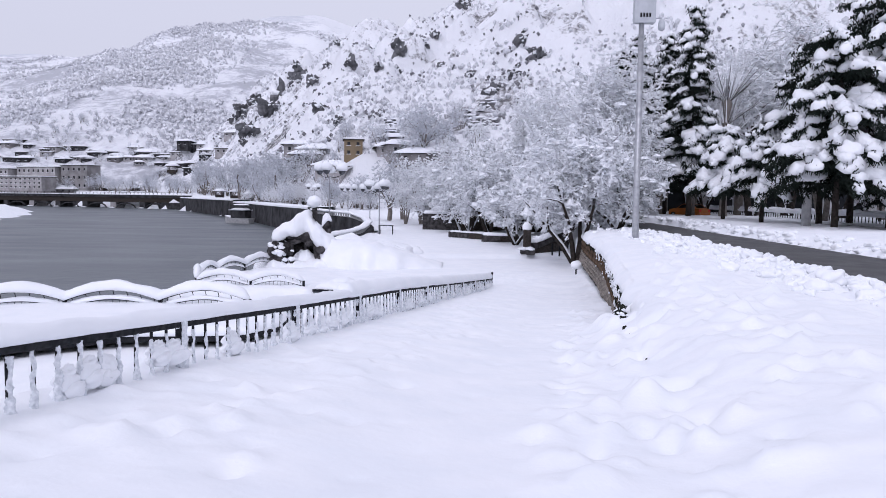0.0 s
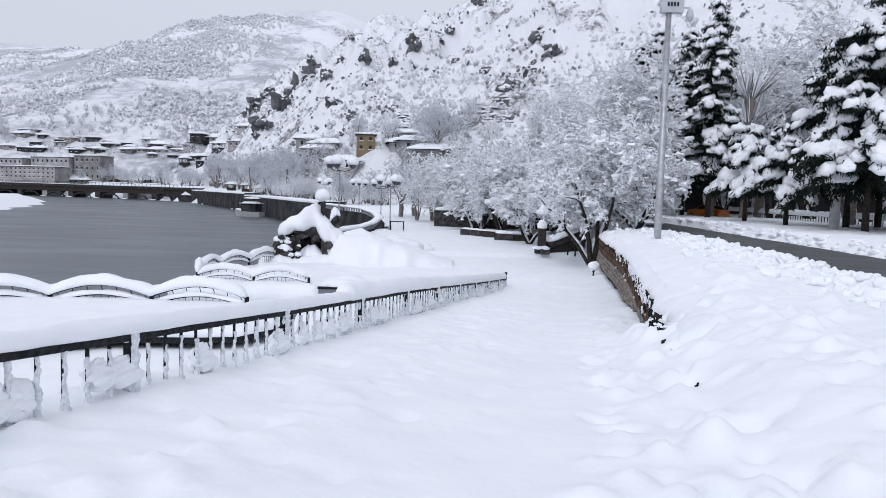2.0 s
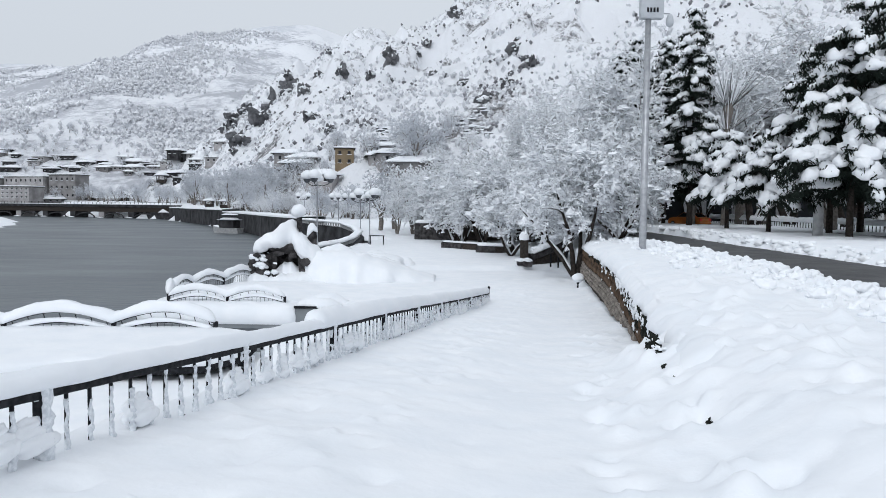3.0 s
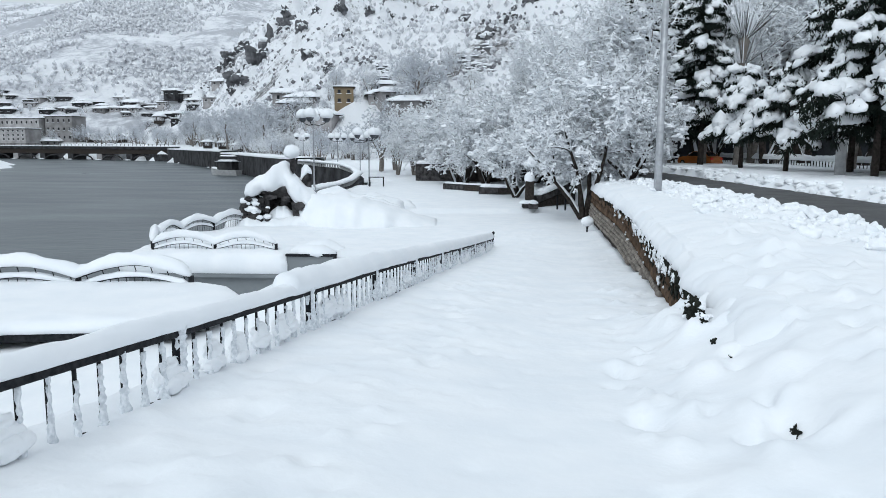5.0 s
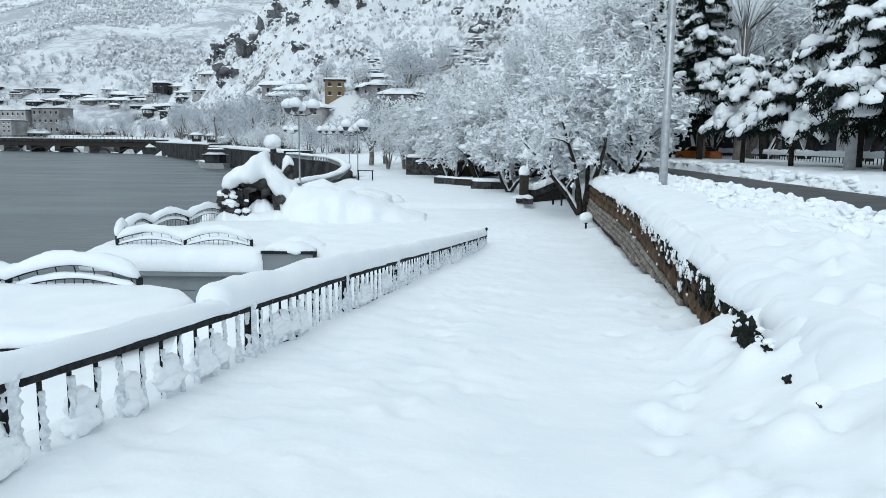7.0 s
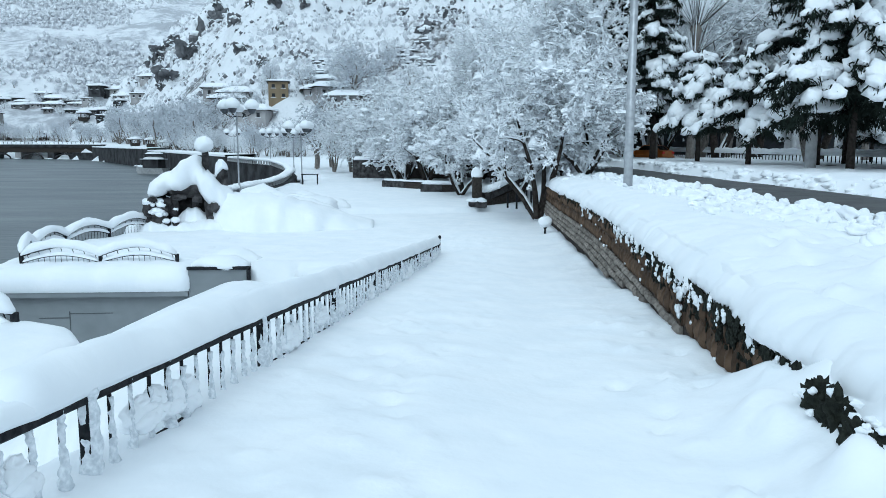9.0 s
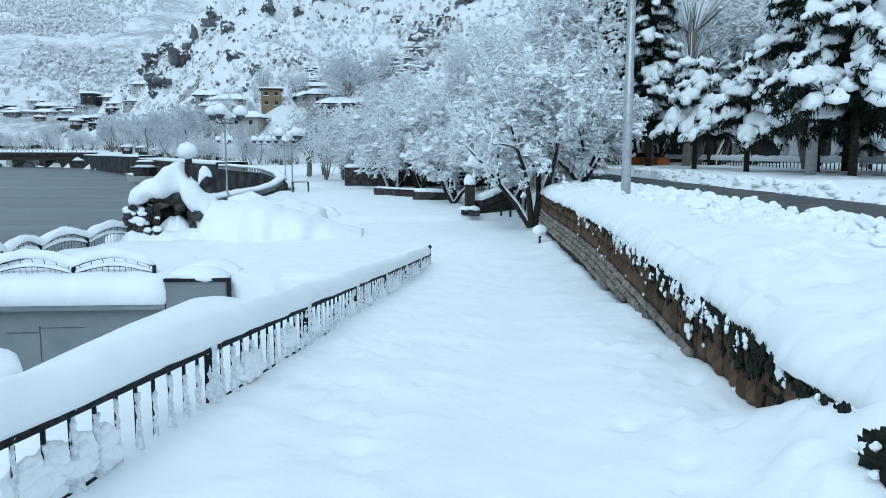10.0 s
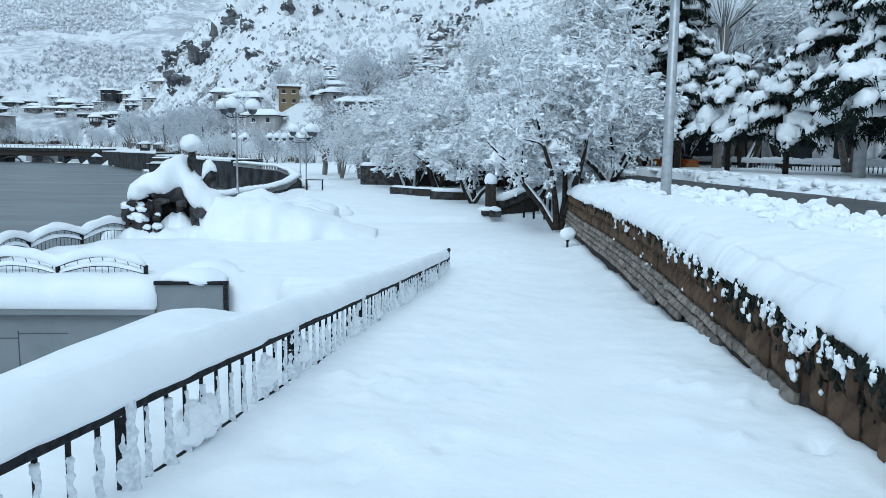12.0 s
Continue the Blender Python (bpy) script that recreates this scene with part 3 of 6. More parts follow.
for k in range(3):
    s = Soup()
    s.lathe([(0.053 + 0.02 * (1 - i / 27) ** 3 + rr.uniform(-0.006, 0.008), -0.62 + 0.64 * i / 27) for i in range(28)], 12)
    for q in s.v[0]:
        e = 0.022 * noise.noise((q[0] * 25 + k, q[1] * 25, q[2] * 12))
        q += np.array([e + 0.012, e + 0.016, 0])
    post_rime.append(s.mesh("rime", ICE, True))
clump_meshes = []
for k in range(8):
    s = Soup()
    cw, ch = rr.uniform(0.11, 0.18), rr.uniform(0.12, 0.18)
    s.blobs([(0.0, 0.0, -0.38), (0.01, rr.uniform(-0.1, 0.1), -0.46), (0.0, rr.uniform(-0.06, 0.06), -0.30)], [(0.075, cw, ch), (0.10, cw * 1.2, 0.09), (0.05, cw * 0.6, 0.08)], k, 4, 0.12)
    for v in s.v:
        for q in v:
            e = noise.noise((q[0] * 16 + k, q[1] * 16, q[2] * 16)) * 0.022 + noise.noise((q[0] * 40, q[1] * 40 + k, q[2] * 40)) * 0.006
            q += np.array([e * 0.8, e * 1.2, e])
    clump_meshes.append(s.mesh("snow_clump", SNOW, True))
y, bay = Y0, 0
while y < Y1 - 0.2:
    p = part("post", post_me, IRON, fence)
    p.matrix_basis = pose(fence_x(y), y, rail_z(y) + 0.025, 0, 0, FENCE_DIR)
    p = part("rime", post_rime[bay % 3], ICE, fence)
    p.matrix_basis = pose(fence_x(y), y, rail_z(y), 0, 0, FENCE_DIR)
    for i in range(1, 12):
        t = y + BAY * i / 12
        if t > Y1 - 0.1:
            break
        b = part("baluster", bar_me, IRON, fence)
        b.matrix_basis = pose(fence_x(t), t, rail_z(t) - 0.01, 0, 0, FENCE_DIR)
        c = part("rime", rr.choice(ice_meshes), ICE, fence)
        c.matrix_basis = pose(fence_x(t), t, rail_z(t) + rr.uniform(-0.10, 0.04), 0, 0, FENCE_DIR + rr.uniform(-35, 35)) @ Matrix.Diagonal((rr.uniform(0.7, 1.2), rr.uniform(0.6, 1.15), 1, 1))
        if rr.random() < (0.38 if t < 20 else 0.34):
            c = part("snow_clump", rr.choice(clump_meshes), SNOW, fence)
            c.matrix_basis = pose(fence_x(t), t + 0.12, rail_z(t) - 0.04 * rr.random(), 0, 0, FENCE_DIR + rr.uniform(-8, 8)) @ Matrix.Diagonal((1, rr.uniform(0.75, 1.15), rr.uniform(0.75, 1.05), 1))
    y += BAY
    bay += 1
end = Soup()
end.box(-0.03, -0.03, -1.0, 0.03, 0.03, 0.10, chamfer=0.006)
end.lathe([(0.02, 0.1), (0.05, 0.13), (0.062, 0.17), (0.05, 0.21), (0.015, 0.24)], 10)
p = part("end_post", end, IRON, fence)
p.matrix_basis = pose(fence_x(Y1), Y1, rail_z(Y1) + 0.05)
cap = Soup()
cap.ridge([(fence_x(q) - 0.02, q, rail_z(q) + 0.005) for q in spread((Y0, 13.0, 0.4))], 0.085, 0.13, 1, 0.05, 0.25, 0.0)
cap.ridge([(fence_x(q) - 0.09, q, rail_z(q) + 0.01) for q in spread((12.6, Y1 - 0.3, 0.4))], 0.165, 0.25, 1, 0.06, 0.16, 0.0)
part("snow_cap", cap, SNOW, fence, "thick snow lying along the rail", True)


# stones of the retaining wall
sr = random.Random(21)
UPW = [0.30, 0.24, 0.36, 0.20]
UP = [stone_mesh(w, h, k, STONE_BROWN) for k, (w, h) in enumerate(zip(UPW, (0.35, 0.33, 0.34, 0.35)))]
LOWW = [0.30, 0.22, 0.40]
LOW = [stone_mesh(w, 0.145, 20 + k, STONE_GREY) for k, w in enumerate(LOWW)]
for course in range(6):
    upper = course < 2
    h = 0.34 if upper else 0.16
    drop = 0.17 + 0.34 * course if upper else 0.68 + 0.08 + 0.16 * (course - 2)
    y = (11.6 if upper else 16.5) + sr.uniform(0, 0.3)
    while y < 46:
        k = sr.randrange(4 if upper else 3)
        w = (UPW if upper else LOWW)[k]
        yc = y + w / 2
        z = wall_top(yc) - drop
        if z > -0.35 - 0.066 * yc:
            st = part("stone", (UP if upper else LOW)[k], None, wall)
            st.matrix_basis = pose(wall_x(yc) + sr.uniform(-0.02, 0.025) - (0 if upper else 0.035 * (course - 1)), yc, z + sr.uniform(-0.012, 0.012), sr.uniform(-3, 3), 0, FENCE_DIR + sr.uniform(-2, 2))
        y += w + 0.02
# dark moss and dead plants that hang over the top of the wall
moss = Soup()
cs, ss = [], []
for k in range(1500):
    y = sr.uniform(14, 40) if k > 1150 else sr.triangular(14.2, 25, 16.5)
    zz = wall_top(y) - abs(sr.gauss(0, 0.13 if y > 22 else 0.17)) + 0.06
    cs.append((wall_x(y) + sr.uniform(-0.03, 0.06), y, zz))
    r = sr.uniform(0.012, 0.036)
    ss.append((r * 0.6, r * 1.1, r * sr.uniform(0.9, 2.4)))
moss.blobs(cs, ss, 8, 2, 0.35)
thing("wall_moss", moss, MOSS, "dark frozen moss hanging over the wall top", "moss", kind="stuff", smooth=True)
rime = Soup()
cs, ss = [], []
for k in range(85):
    y = sr.triangular(14, 34, 17)
    zz = wall_top(y) + 0.09 - abs(sr.gauss(0, 0.10))
    r = sr.uniform(0.02, 0.06)
    for i in range(sr.randint(2, 5)):
        cs.append((wall_x(y) - sr.uniform(0.0, 0.05), y + sr.gauss(0, r), zz - i * r * sr.uniform(0.5, 1.1)))
        e = r * sr.uniform(0.4, 1.0)
        ss.append((e * 0.6, e * sr.uniform(0.8, 1.5), e * sr.uniform(0.7, 1.5)))
for k in range(16):
    y = sr.uniform(15, 34)
    cs.append((wall_x(y) - sr.uniform(0.0, 0.05), y, wall_top(y) - sr.uniform(0.25, 0.75)))
    e = sr.uniform(0.015, 0.045)
    ss.append((e * 0.7, e * 1.3, e))
rime.blobs(cs, ss, 9, 2, 0.45)
thing("clinging_snow", rime, SNOW, "bits of snow clinging to the stones and moss of a wall", "snow", kind="stuff", smooth=True)



# rough stones at the buried end of the wall that show through the snow
for k, (u, y, a, b, h) in enumerate([(1.46, 13.95, 0.1, 0.18, 0.18), (1.45, 13.6, 0.1, 0.16, 0.18), (1.44, 13.25, 0.09, 0.16, 0.15), (1.42, 12.95, 0.08, 0.12, 0.10), (1.44, 12.25, 0.05, 0.09, 0.08), (1.5, 11.66, 0.04, 0.08, 0.07), (1.58, 9.55, 0.04, 0.07, 0.06), (1.55, 9.32, 0.03, 0.06, 0.05), (1.6, 7.45, 0.03, 0.05, 0.03)]):
    x = u + SHEAR * y
    z = land_z(x, y)
    bv, bf = BALLS[4]
    p = []
    for q in bv:
        e = 1 + 0.6 * noise.noise((q[0] * 1.5 + k, q[1] * 2.5, q[2] * 2)) + 0.3 * noise.noise((q[0] * 5, q[1] * 7 + k, q[2] * 5)) + 0.25 * noise.noise((q[0] * 13, q[1] * 15 + k, q[2] * 13))
        p.append((x + q[0] * a * e + q[1] * b * e * SHEAR, y + q[1] * b * e, z + (0.01 if y > 13 else -0.75 * h) + q[2] * h * e))
    thing("buried_stone", Soup().add(p, bf), MOSS, "dark mossy stone showing through deep snow", "stone", "buried wall stones", smooth=True)
# snow caught on those stones
cs, ss = [], []
for k in range(20):
    y = sr.uniform(12.8, 14.1)
    x = 1.44 + sr.gauss(0, 0.07) + SHEAR * y
    r = sr.uniform(0.02, 0.055)
    cs.append((x, y, land_z(x, y) + sr.uniform(0.02, 0.17)))
    ss.append((r, r * sr.uniform(0.8, 1.6), r * sr.uniform(0.5, 0.9)))
thing("clinging_snow", Soup().blobs(cs, ss, 19, 3, 0.18), SNOW, "bits of snow caught on half-buried stones", "snow", kind="stuff", smooth=True)


# ---------------- curved terrace with arched parapet, river side ----------------
def arch_fence(name, nodes, label, group="arched parapets"):
    """A parapet of low arches between short posts, snow along its double rail."""
    r = root(name, label=label, category="parapet", group=group)
    line = []
    for k, (a, b) in enumerate(zip(nodes, nodes[1:])):
        a, b = Vector(a), Vector(b)
        top, low, pts_snow = [], [], []
        for i in range(15):
            t = i / 14
            q = a.lerp(b, t)
            rise = 0.30 * math.sin(math.pi * t)
            top.append(q + Vector((0, 0, 0.16 + rise)))
            low.append(q + Vector((0, 0, -0.06 + 0.8 * rise)))
            pts_snow.append(q + Vector((0, 0, 0.19 + rise)))
        s = Soup().sweep([tuple(q) for q in top], 0.03, 6)
        part("upper_rail", s, IRON, r)
        s = Soup().sweep([tuple(q) for q in low], 0.025, 6)
        part("lower_rail", s, IRON, r)
        for i in range(1, 14, 2):
            s = Soup().sweep([tuple(low[i]), tuple((low[i] + top[i]) / 2 + Vector((0.04, 0, 0))), tuple(top[i])], 0.012, 5)
            part("scroll", s, IRON, r)
        for i in range(1, 14):
            s = Soup().sweep([tuple(Vector((low[i].x, low[i].y, a.z - 0.5))), tuple(low[i])], 0.009, 5)
            part("bar", s, IRON, r)
        line += [tuple(q) for q in pts_snow[(1 if k else 0):]]
        s = Soup().ridge([tuple(q + Vector((0, 0, 0.02))) for q in low], 0.08, 0.11, k + 9, 0.1, 0.5, 0.0)
        part("snow_ledge", s, SNOW, r, "", True)
    part("snow_cap", Soup().ridge(line, 0.17, 0.25, len(nodes), 0.1, 0.35, 0.0), SNOW, r, "thick snow along the rail", True)
    for q in nodes:
        s = Soup().box(q[0] - 0.05, q[1] - 0.05, q[2] - 0.6, q[0] + 0.05, q[1] + 0.05, q[2] + 0.2, chamfer=0.01)
        part("post", s, IRON, r)
    return r


def slab(name, outline, z0, z1, mat, label, category, snow=0.0, kind="structure", inset=0.0):
    """A flat roof or deck of an outline (seen from above, counter-clockwise), with snow on it."""
    r = root(name, label=label, category=category, kind=kind)
    n = len(outline)
    s = Soup()
    s.add([(x, y, z0) for x, y in outline] + [(x, y, z1) for x, y in outline], [tuple(range(n - 1, -1, -1)), tuple(range(n, 2 * n))] + [(i, (i + 1) % n, n + (i + 1) % n, n + i) for i in range(n)])
    part("deck", s, mat, r)
    if snow:
        cx, cy = sum(q[0] for q in outline) / n, sum(q[1] for q in outline) / n
        dense = []
        for i in range(n):
            a, b = Vector(outline[i]), Vector(outline[(i + 1) % n])
            m = max(1, int((b - a).length / 0.35))
            dense += [a.lerp(b, k / m) for k in range(m)]
        rings = []
        for grow, up in ((0.02, -0.03), (0.10, 0.10), (0.10, 0.5), (0.0, 0.82), (-0.25, 0.98), (-0.9, 1.03)):
            ring = []
            for q in dense:
                d = Vector((q.x - cx, q.y - cy))
                d.normalize()
                w = 1 + 0.25 * noise.noise((q.x * 0.9, q.y * 0.9, up))
                ring.append((q.x + d.x * grow * w, q.y + d.y * grow * w, z1 + snow * up * (1 + 0.12 * noise.noise((q.x, q.y, 3.0)))))
            rings.append(ring)
        m = len(dense)
        v = [p for ring in rings for p in ring] + [(cx, cy, z1 + snow * 1.03)]
        f = [(k * m + i, k * m + (i + 1) % m, k * m + m + (i + 1) % m, k * m + m + i) for k in range(len(rings) - 1) for i in range(m)]
        f += [((len(rings) - 1) * m + i, (len(rings) - 1) * m + (i + 1) % m, len(v) - 1) for i in range(m)]
        part("snow", Soup().add(v, f), SNOW, r, "deep rounded snow on the roof", True)
    return r


slab("terrace_roof", [(-15.8, 17.6), (-13.6, 13.6), (-11.4, 13.2), (-9.4, 15.6), (-7.6, 17.0), (-5.6, 17.25), (-4.75, 17.5), (-4.2, 18.6), (-4.25, 20.0), (-4.7, 20.8), (-5.5, 21.3), (-8.25, 21.5), (-11.2, 21.3), (-13.8, 20.3)], -2.13, -1.98, IRON,
     "curved terrace roof with dark fascia under thick snow", "terrace", 0.24)
# walls below the terrace
s = Soup()
s.box(-14.5, 17.6, -6.5, -6.6, 20.9, -2.3)
thing("wall_terrace", s, CONCRETE, "grey rendered wall below a snowy terrace", "wall", kind="structure")
arch_fence("arched_parapet", [(-5.6, 21.1, -1.80), (-8.25, 21.1, -1.82), (-11.0, 20.9, -1.84), (-13.4, 19.9, -1.86), (-15.4, 18.2, -1.9)], "wavy iron parapet of low arches heaped with snow")

# lower building whose roof is the second terrace
s = Soup()
s.box(-12.2, 32.95, -6.5, -5.92, 43.0, -3.55)
lowb = thing("wall_lower_building", s, CONCRETE, "smooth grey rendered wall of a low riverside building", "wall", kind="structure")
s = Soup()
s.box(-5.92, 32.75, -6.5, -4.0, 36.5, -2.86)
thing("wall_planter", s, CONCRETE, "grey rendered parapet wall with snow on top", "wall", kind="structure")
s = Soup()
s.box(-5.95, 32.68, -2.86, -3.96, 32.80, -2.76, chamfer=0.01)
s.box(-4.08, 32.66, -3.7, -3.96, 32.745, -2.87, chamfer=0.01)
thing("trim_planter", s, IRON, "dark metal edge trim on a parapet wall", "trim", kind="structure")
for x0, x1, z0, z1 in ((-9.75, -9.73, -6, -4.2), (-10.7, -9.75, -4.42, -4.40), (-9.73, -8.4, -4.28, -4.265)):
    thing("trim_joint", Soup().box(x0, 32.93, z0, x1, 32.949, z1), JOINT, "fine dark joint in a rendered wall", "trim", kind="structure")
slab("lower_roof", [(-12.4, 32.7), (-5.95, 32.7), (-5.95, 34.4), (-6.0, 43.2), (-10.4, 44.2), (-11.6, 41.8), (-12.5, 39), (-12.6, 36.2)], -3.7, -3.52, CONCRETE, "flat roof terrace of a low building under snow", "roof", 0.72)
s = Soup().ridge([(-5.9, 33.3, -2.80), (-5.0, 33.3, -2.82), (-4.1, 33.2, -2.84)], 0.62, 0.36, 5, 0.12, 0.25)
s.ridge([(-5.8, 34.6, -2.85), (-3.9, 34.4, -2.85)], 0.9, 0.45, 6, 0.12, 0.25)
thing("parapet_snow", s, SNOW, "rounded snow heaped on a low parapet", "snow", kind="structure", smooth=True)
arch_fence("arched_parapet", [(-6.65, 34.2, -2.75), (-9.15, 34.2, -2.75), (-11.7, 34.2, -2.75)], "wavy iron parapet of low arches heaped with snow")
arch_fence("arched_parapet", [(-11.8, 34.4, -2.7), (-12.55, 36.9, -2.7), (-12.4, 39.3, -2.68), (-11.54, 41.65, -2.66), (-10.5, 44.0, -2.6)], "wavy iron parapet of low arches heaped with snow")


# ---------------- artificial rock with a grotto ----------------
def lump(centre, size, seed, level=3, rough=0.25):
    """One noisy boulder."""
    bv, bf = BALLS[level]
    p = []
    for q in bv:
        k = 1 + rough * fbm(q[0] + seed, q[1] * 1.1, 1.6, 4, q[2] * 0.6 + seed) * 2
        p.append((centre[0] + q[0] * size[0] * k, centre[1] + q[1] * size[1] * k, centre[2] + q[2] * size[2] * k))
    return p, bf


grotto = root("grotto_rock", (-8.5, 44.0, -2.6), "artificial dark rock grotto heaped with snow beside the promenade", "rock")
for c, sz, k in (((-1.5, 0.15, 0.55), (0.42, 0.55, 0.75), 1), ((-1.75, -0.2, 0.05), (0.4, 0.4, 0.4), 2), ((0.78, 0.0, 0.55), (0.3, 0.55, 0.85), 3), ((-1.15, -0.35, 0.9), (0.25, 0.3, 0.35), 11), ((-1.95, -0.3, 0.6), (0.3, 0.3, 0.35), 12), ((-1.4, -0.55, 0.25), (0.3, 0.25, 0.25), 13), ((0.95, -0.4, 0.2), (0.3, 0.25, 0.3), 14), ((2.2, -0.7, 0.4), (0.22, 0.16, 0.09), 15), ((3.0, -0.72, 0.3), (0.16, 0.12, 0.07), 16), ((-0.1, 1.2, 0.7), (1.3, 0.35, 1.2), 4), ((1.7, 0.1, 0.2), (0.5, 0.4, 0.3), 5), ((-0.1, 0.2, 1.55), (1.35, 0.6, 0.35), 6), ((0.4, 0.75, 2.6), (0.15, 0.16, 1.15), 7), ((1.22, 0.3, 2.0), (0.27, 0.28, 0.95), 8), ((1.32, 0.1, 1.6), (0.2, 0.2, 0.45), 18), ((0.0, 0.1, 0.95), (0.13, 0.12, 0.6), 9), ((-0.9, -0.1, 0.85), (0.2, 0.3, 0.5), 10)):
    part("boulder", Soup().add(*lump(c, sz, k, 3, 0.4)), ROCK, grotto, "", True)


def drape(stations, seed, rough=0.4):
    """A heap of snow along x: stations of (x, bottom, top, half depth, y), with a round section."""
    n, p, f = 16, [], []
    xs = np.linspace(stations[0][0], stations[-1][0], 44)
    for x in xs:
        z0, z1, d, yc = [float(np.interp(x, [q[0] for q in stations], [q[i] for q in stations])) for i in (1, 2, 3, 4)]
        for i in range(n):
            t = 2 * math.pi * i / n
            k = 1 + rough * noise.noise((x * 1.5 + seed, math.cos(t) * 1.2, math.sin(t) * 1.2)) + 0.25 * rough * noise.noise((x * 5 + seed, math.cos(t) * 3, math.sin(t) * 3))
            c, q = math.cos(t), math.sin(t)
            p.append((x, yc + d * k * (abs(c) ** 0.8) * (1 if c > 0 else -1), (z0 + z1) / 2 + (z1 - z0) / 2 * k * q))
    m = len(xs)
    f = [(k * n + i, k * n + n + i, k * n + n + (i + 1) % n, k * n + (i + 1) % n) for k in range(m - 1) for i in range(n)]
    f += [tuple(range(n)), tuple((m - 1) * n + i for i in range(n - 1, -1, -1))]
    return Soup().add(p, f)


part("roof_snow", drape([(-2.05, 1.45, 1.6, 0.1, 0), (-1.9, 1.25, 2.0, 0.65, 0), (-1.4, 1.35, 2.3, 0.85, 0), (-0.9, 1.5, 2.6, 0.9, 0.1), (-0.45, 1.55, 3.0, 0.9, 0.2), (-0.1, 1.5, 3.25, 0.8, 0.3), (0.2, 1.45, 3.1, 0.75, 0.3), (0.55, 1.2, 2.5, 0.9, 0.1), (1.0, 0.8, 2.1, 0.95, 0), (1.5, 0.5, 1.75, 0.7, 0), (1.8, 0.4, 1.4, 0.4, 0)], 3.0), SNOW, grotto, "thick draped snow", True)
part("bank_snow", drape([(0.75, -1.2, 1.0, 0.5, 0.2), (1.2, -1.7, 1.55, 1.2, 0.3), (2.0, -1.7, 1.55, 1.7, 0.4), (3.0, -1.6, 1.4, 2.0, 0.5), (4.0, -1.5, 1.25, 2.3, 0.8), (5.0, -1.3, 1.0, 2.5, 1.1), (6.0, -1.1, 0.65, 2.5, 1.3), (7.0, -0.9, 0.3, 2.2, 1.4), (8.2, -0.8, -0.05, 1.5, 1.4)], 6.5, 0.16), SNOW, grotto, "smooth bank of drifted snow", True)
gr = random.Random(12)
for k in range(16):
    x = gr.uniform(-1.95, -0.6)
    z = gr.uniform(0.05, 1.25)
    q = gr.uniform(0.1, 0.2)
    part("boulder", Soup().add(*lump((x, -0.55 - gr.uniform(0, 0.15), z), (q, q * 0.7, q * 1.2), 120 + k, 2, 0.6)), ROCK, grotto)
    part("ledge_snow", Soup().add(*lump((x + gr.uniform(-0.05, 0.05), -0.68, z + q * 0.9), (q * 1.15, q * 0.8, q * 0.75), 140 + k, 3, 0.35)), SNOW, grotto, "", True)
part("cave_snow", drape([(-0.75, -0.4, 0.35, 0.4, 0.0), (-0.3, -0.5, 0.85, 0.6, 0.0), (0.1, -0.5, 0.9, 0.6, 0.0), (0.6, -0.4, 0.5, 0.4, 0.0)], 2.0), SNOW, grotto, "", True)
part("peak_snow", Soup().add(*lump((0.38, 0.6, 3.66), (0.42, 0.4, 0.36), 24, 3, 0.2)), SNOW, grotto, "", True)
part("stub_snow", drape([(0.92, 2.2, 2.3, 0.1, 0.2), (1.0, 2.1, 2.85, 0.24, 0.2), (1.15, 2.3, 3.05, 0.3, 0.2), (1.32, 2.5, 3.0, 0.3, 0.2), (1.46, 2.5, 2.8, 0.22, 0.2), (1.52, 2.5, 2.6, 0.1, 0.2)], 8.0), SNOW, grotto, "", True)
part("floor_snow", drape([(-3.0, -1.0, 0.0, 0.9, 0), (-1.8, -1.2, 0.3, 1.4, 0.1), (-0.6, -1.2, 0.22, 1.4, 0.1), (0.4, -1.2, 0.22, 1.4, 0.1), (1.4, -1.2, 0.4, 1.4, 0.1), (2.6, -1.0, 0.2, 1.0, 0)], 5.0), SNOW, grotto, "", True)
for c, sz, k in (((-0.5, -0.78, 1.32), (0.28, 0.14, 0.13), 61), ((0.35, -0.85, 1.2), (0.2, 0.12, 0.16), 62), ((1.0, -0.8, 0.85), (0.22, 0.14, 0.2), 63), ((-1.7, -0.7, 1.2), (0.2, 0.12, 0.12), 64), ((1.75, -0.8, 0.3), (0.2, 0.14, 0.12), 65), ((0.55, 0.0, 2.9), (0.14, 0.2, 0.3), 66)):
    part("boulder", Soup().add(*lump(c, sz, k, 3, 0.6)), ROCK, grotto, "", True)
for c, sz, k in (((-1.85, -0.45, 0.75), (0.22, 0.2, 0.16), 28), ((-1.3, -0.5, 0.55), (0.2, 0.2, 0.15), 29), ((-1.5, -0.4, 1.1), (0.3, 0.25, 0.16), 30), ((1.2, -0.5, 0.75), (0.2, 0.2, 0.2), 31)):
    part("ledge_snow", Soup().add(*lump(c, sz, k, 3, 0.25)), SNOW, grotto, "", True)
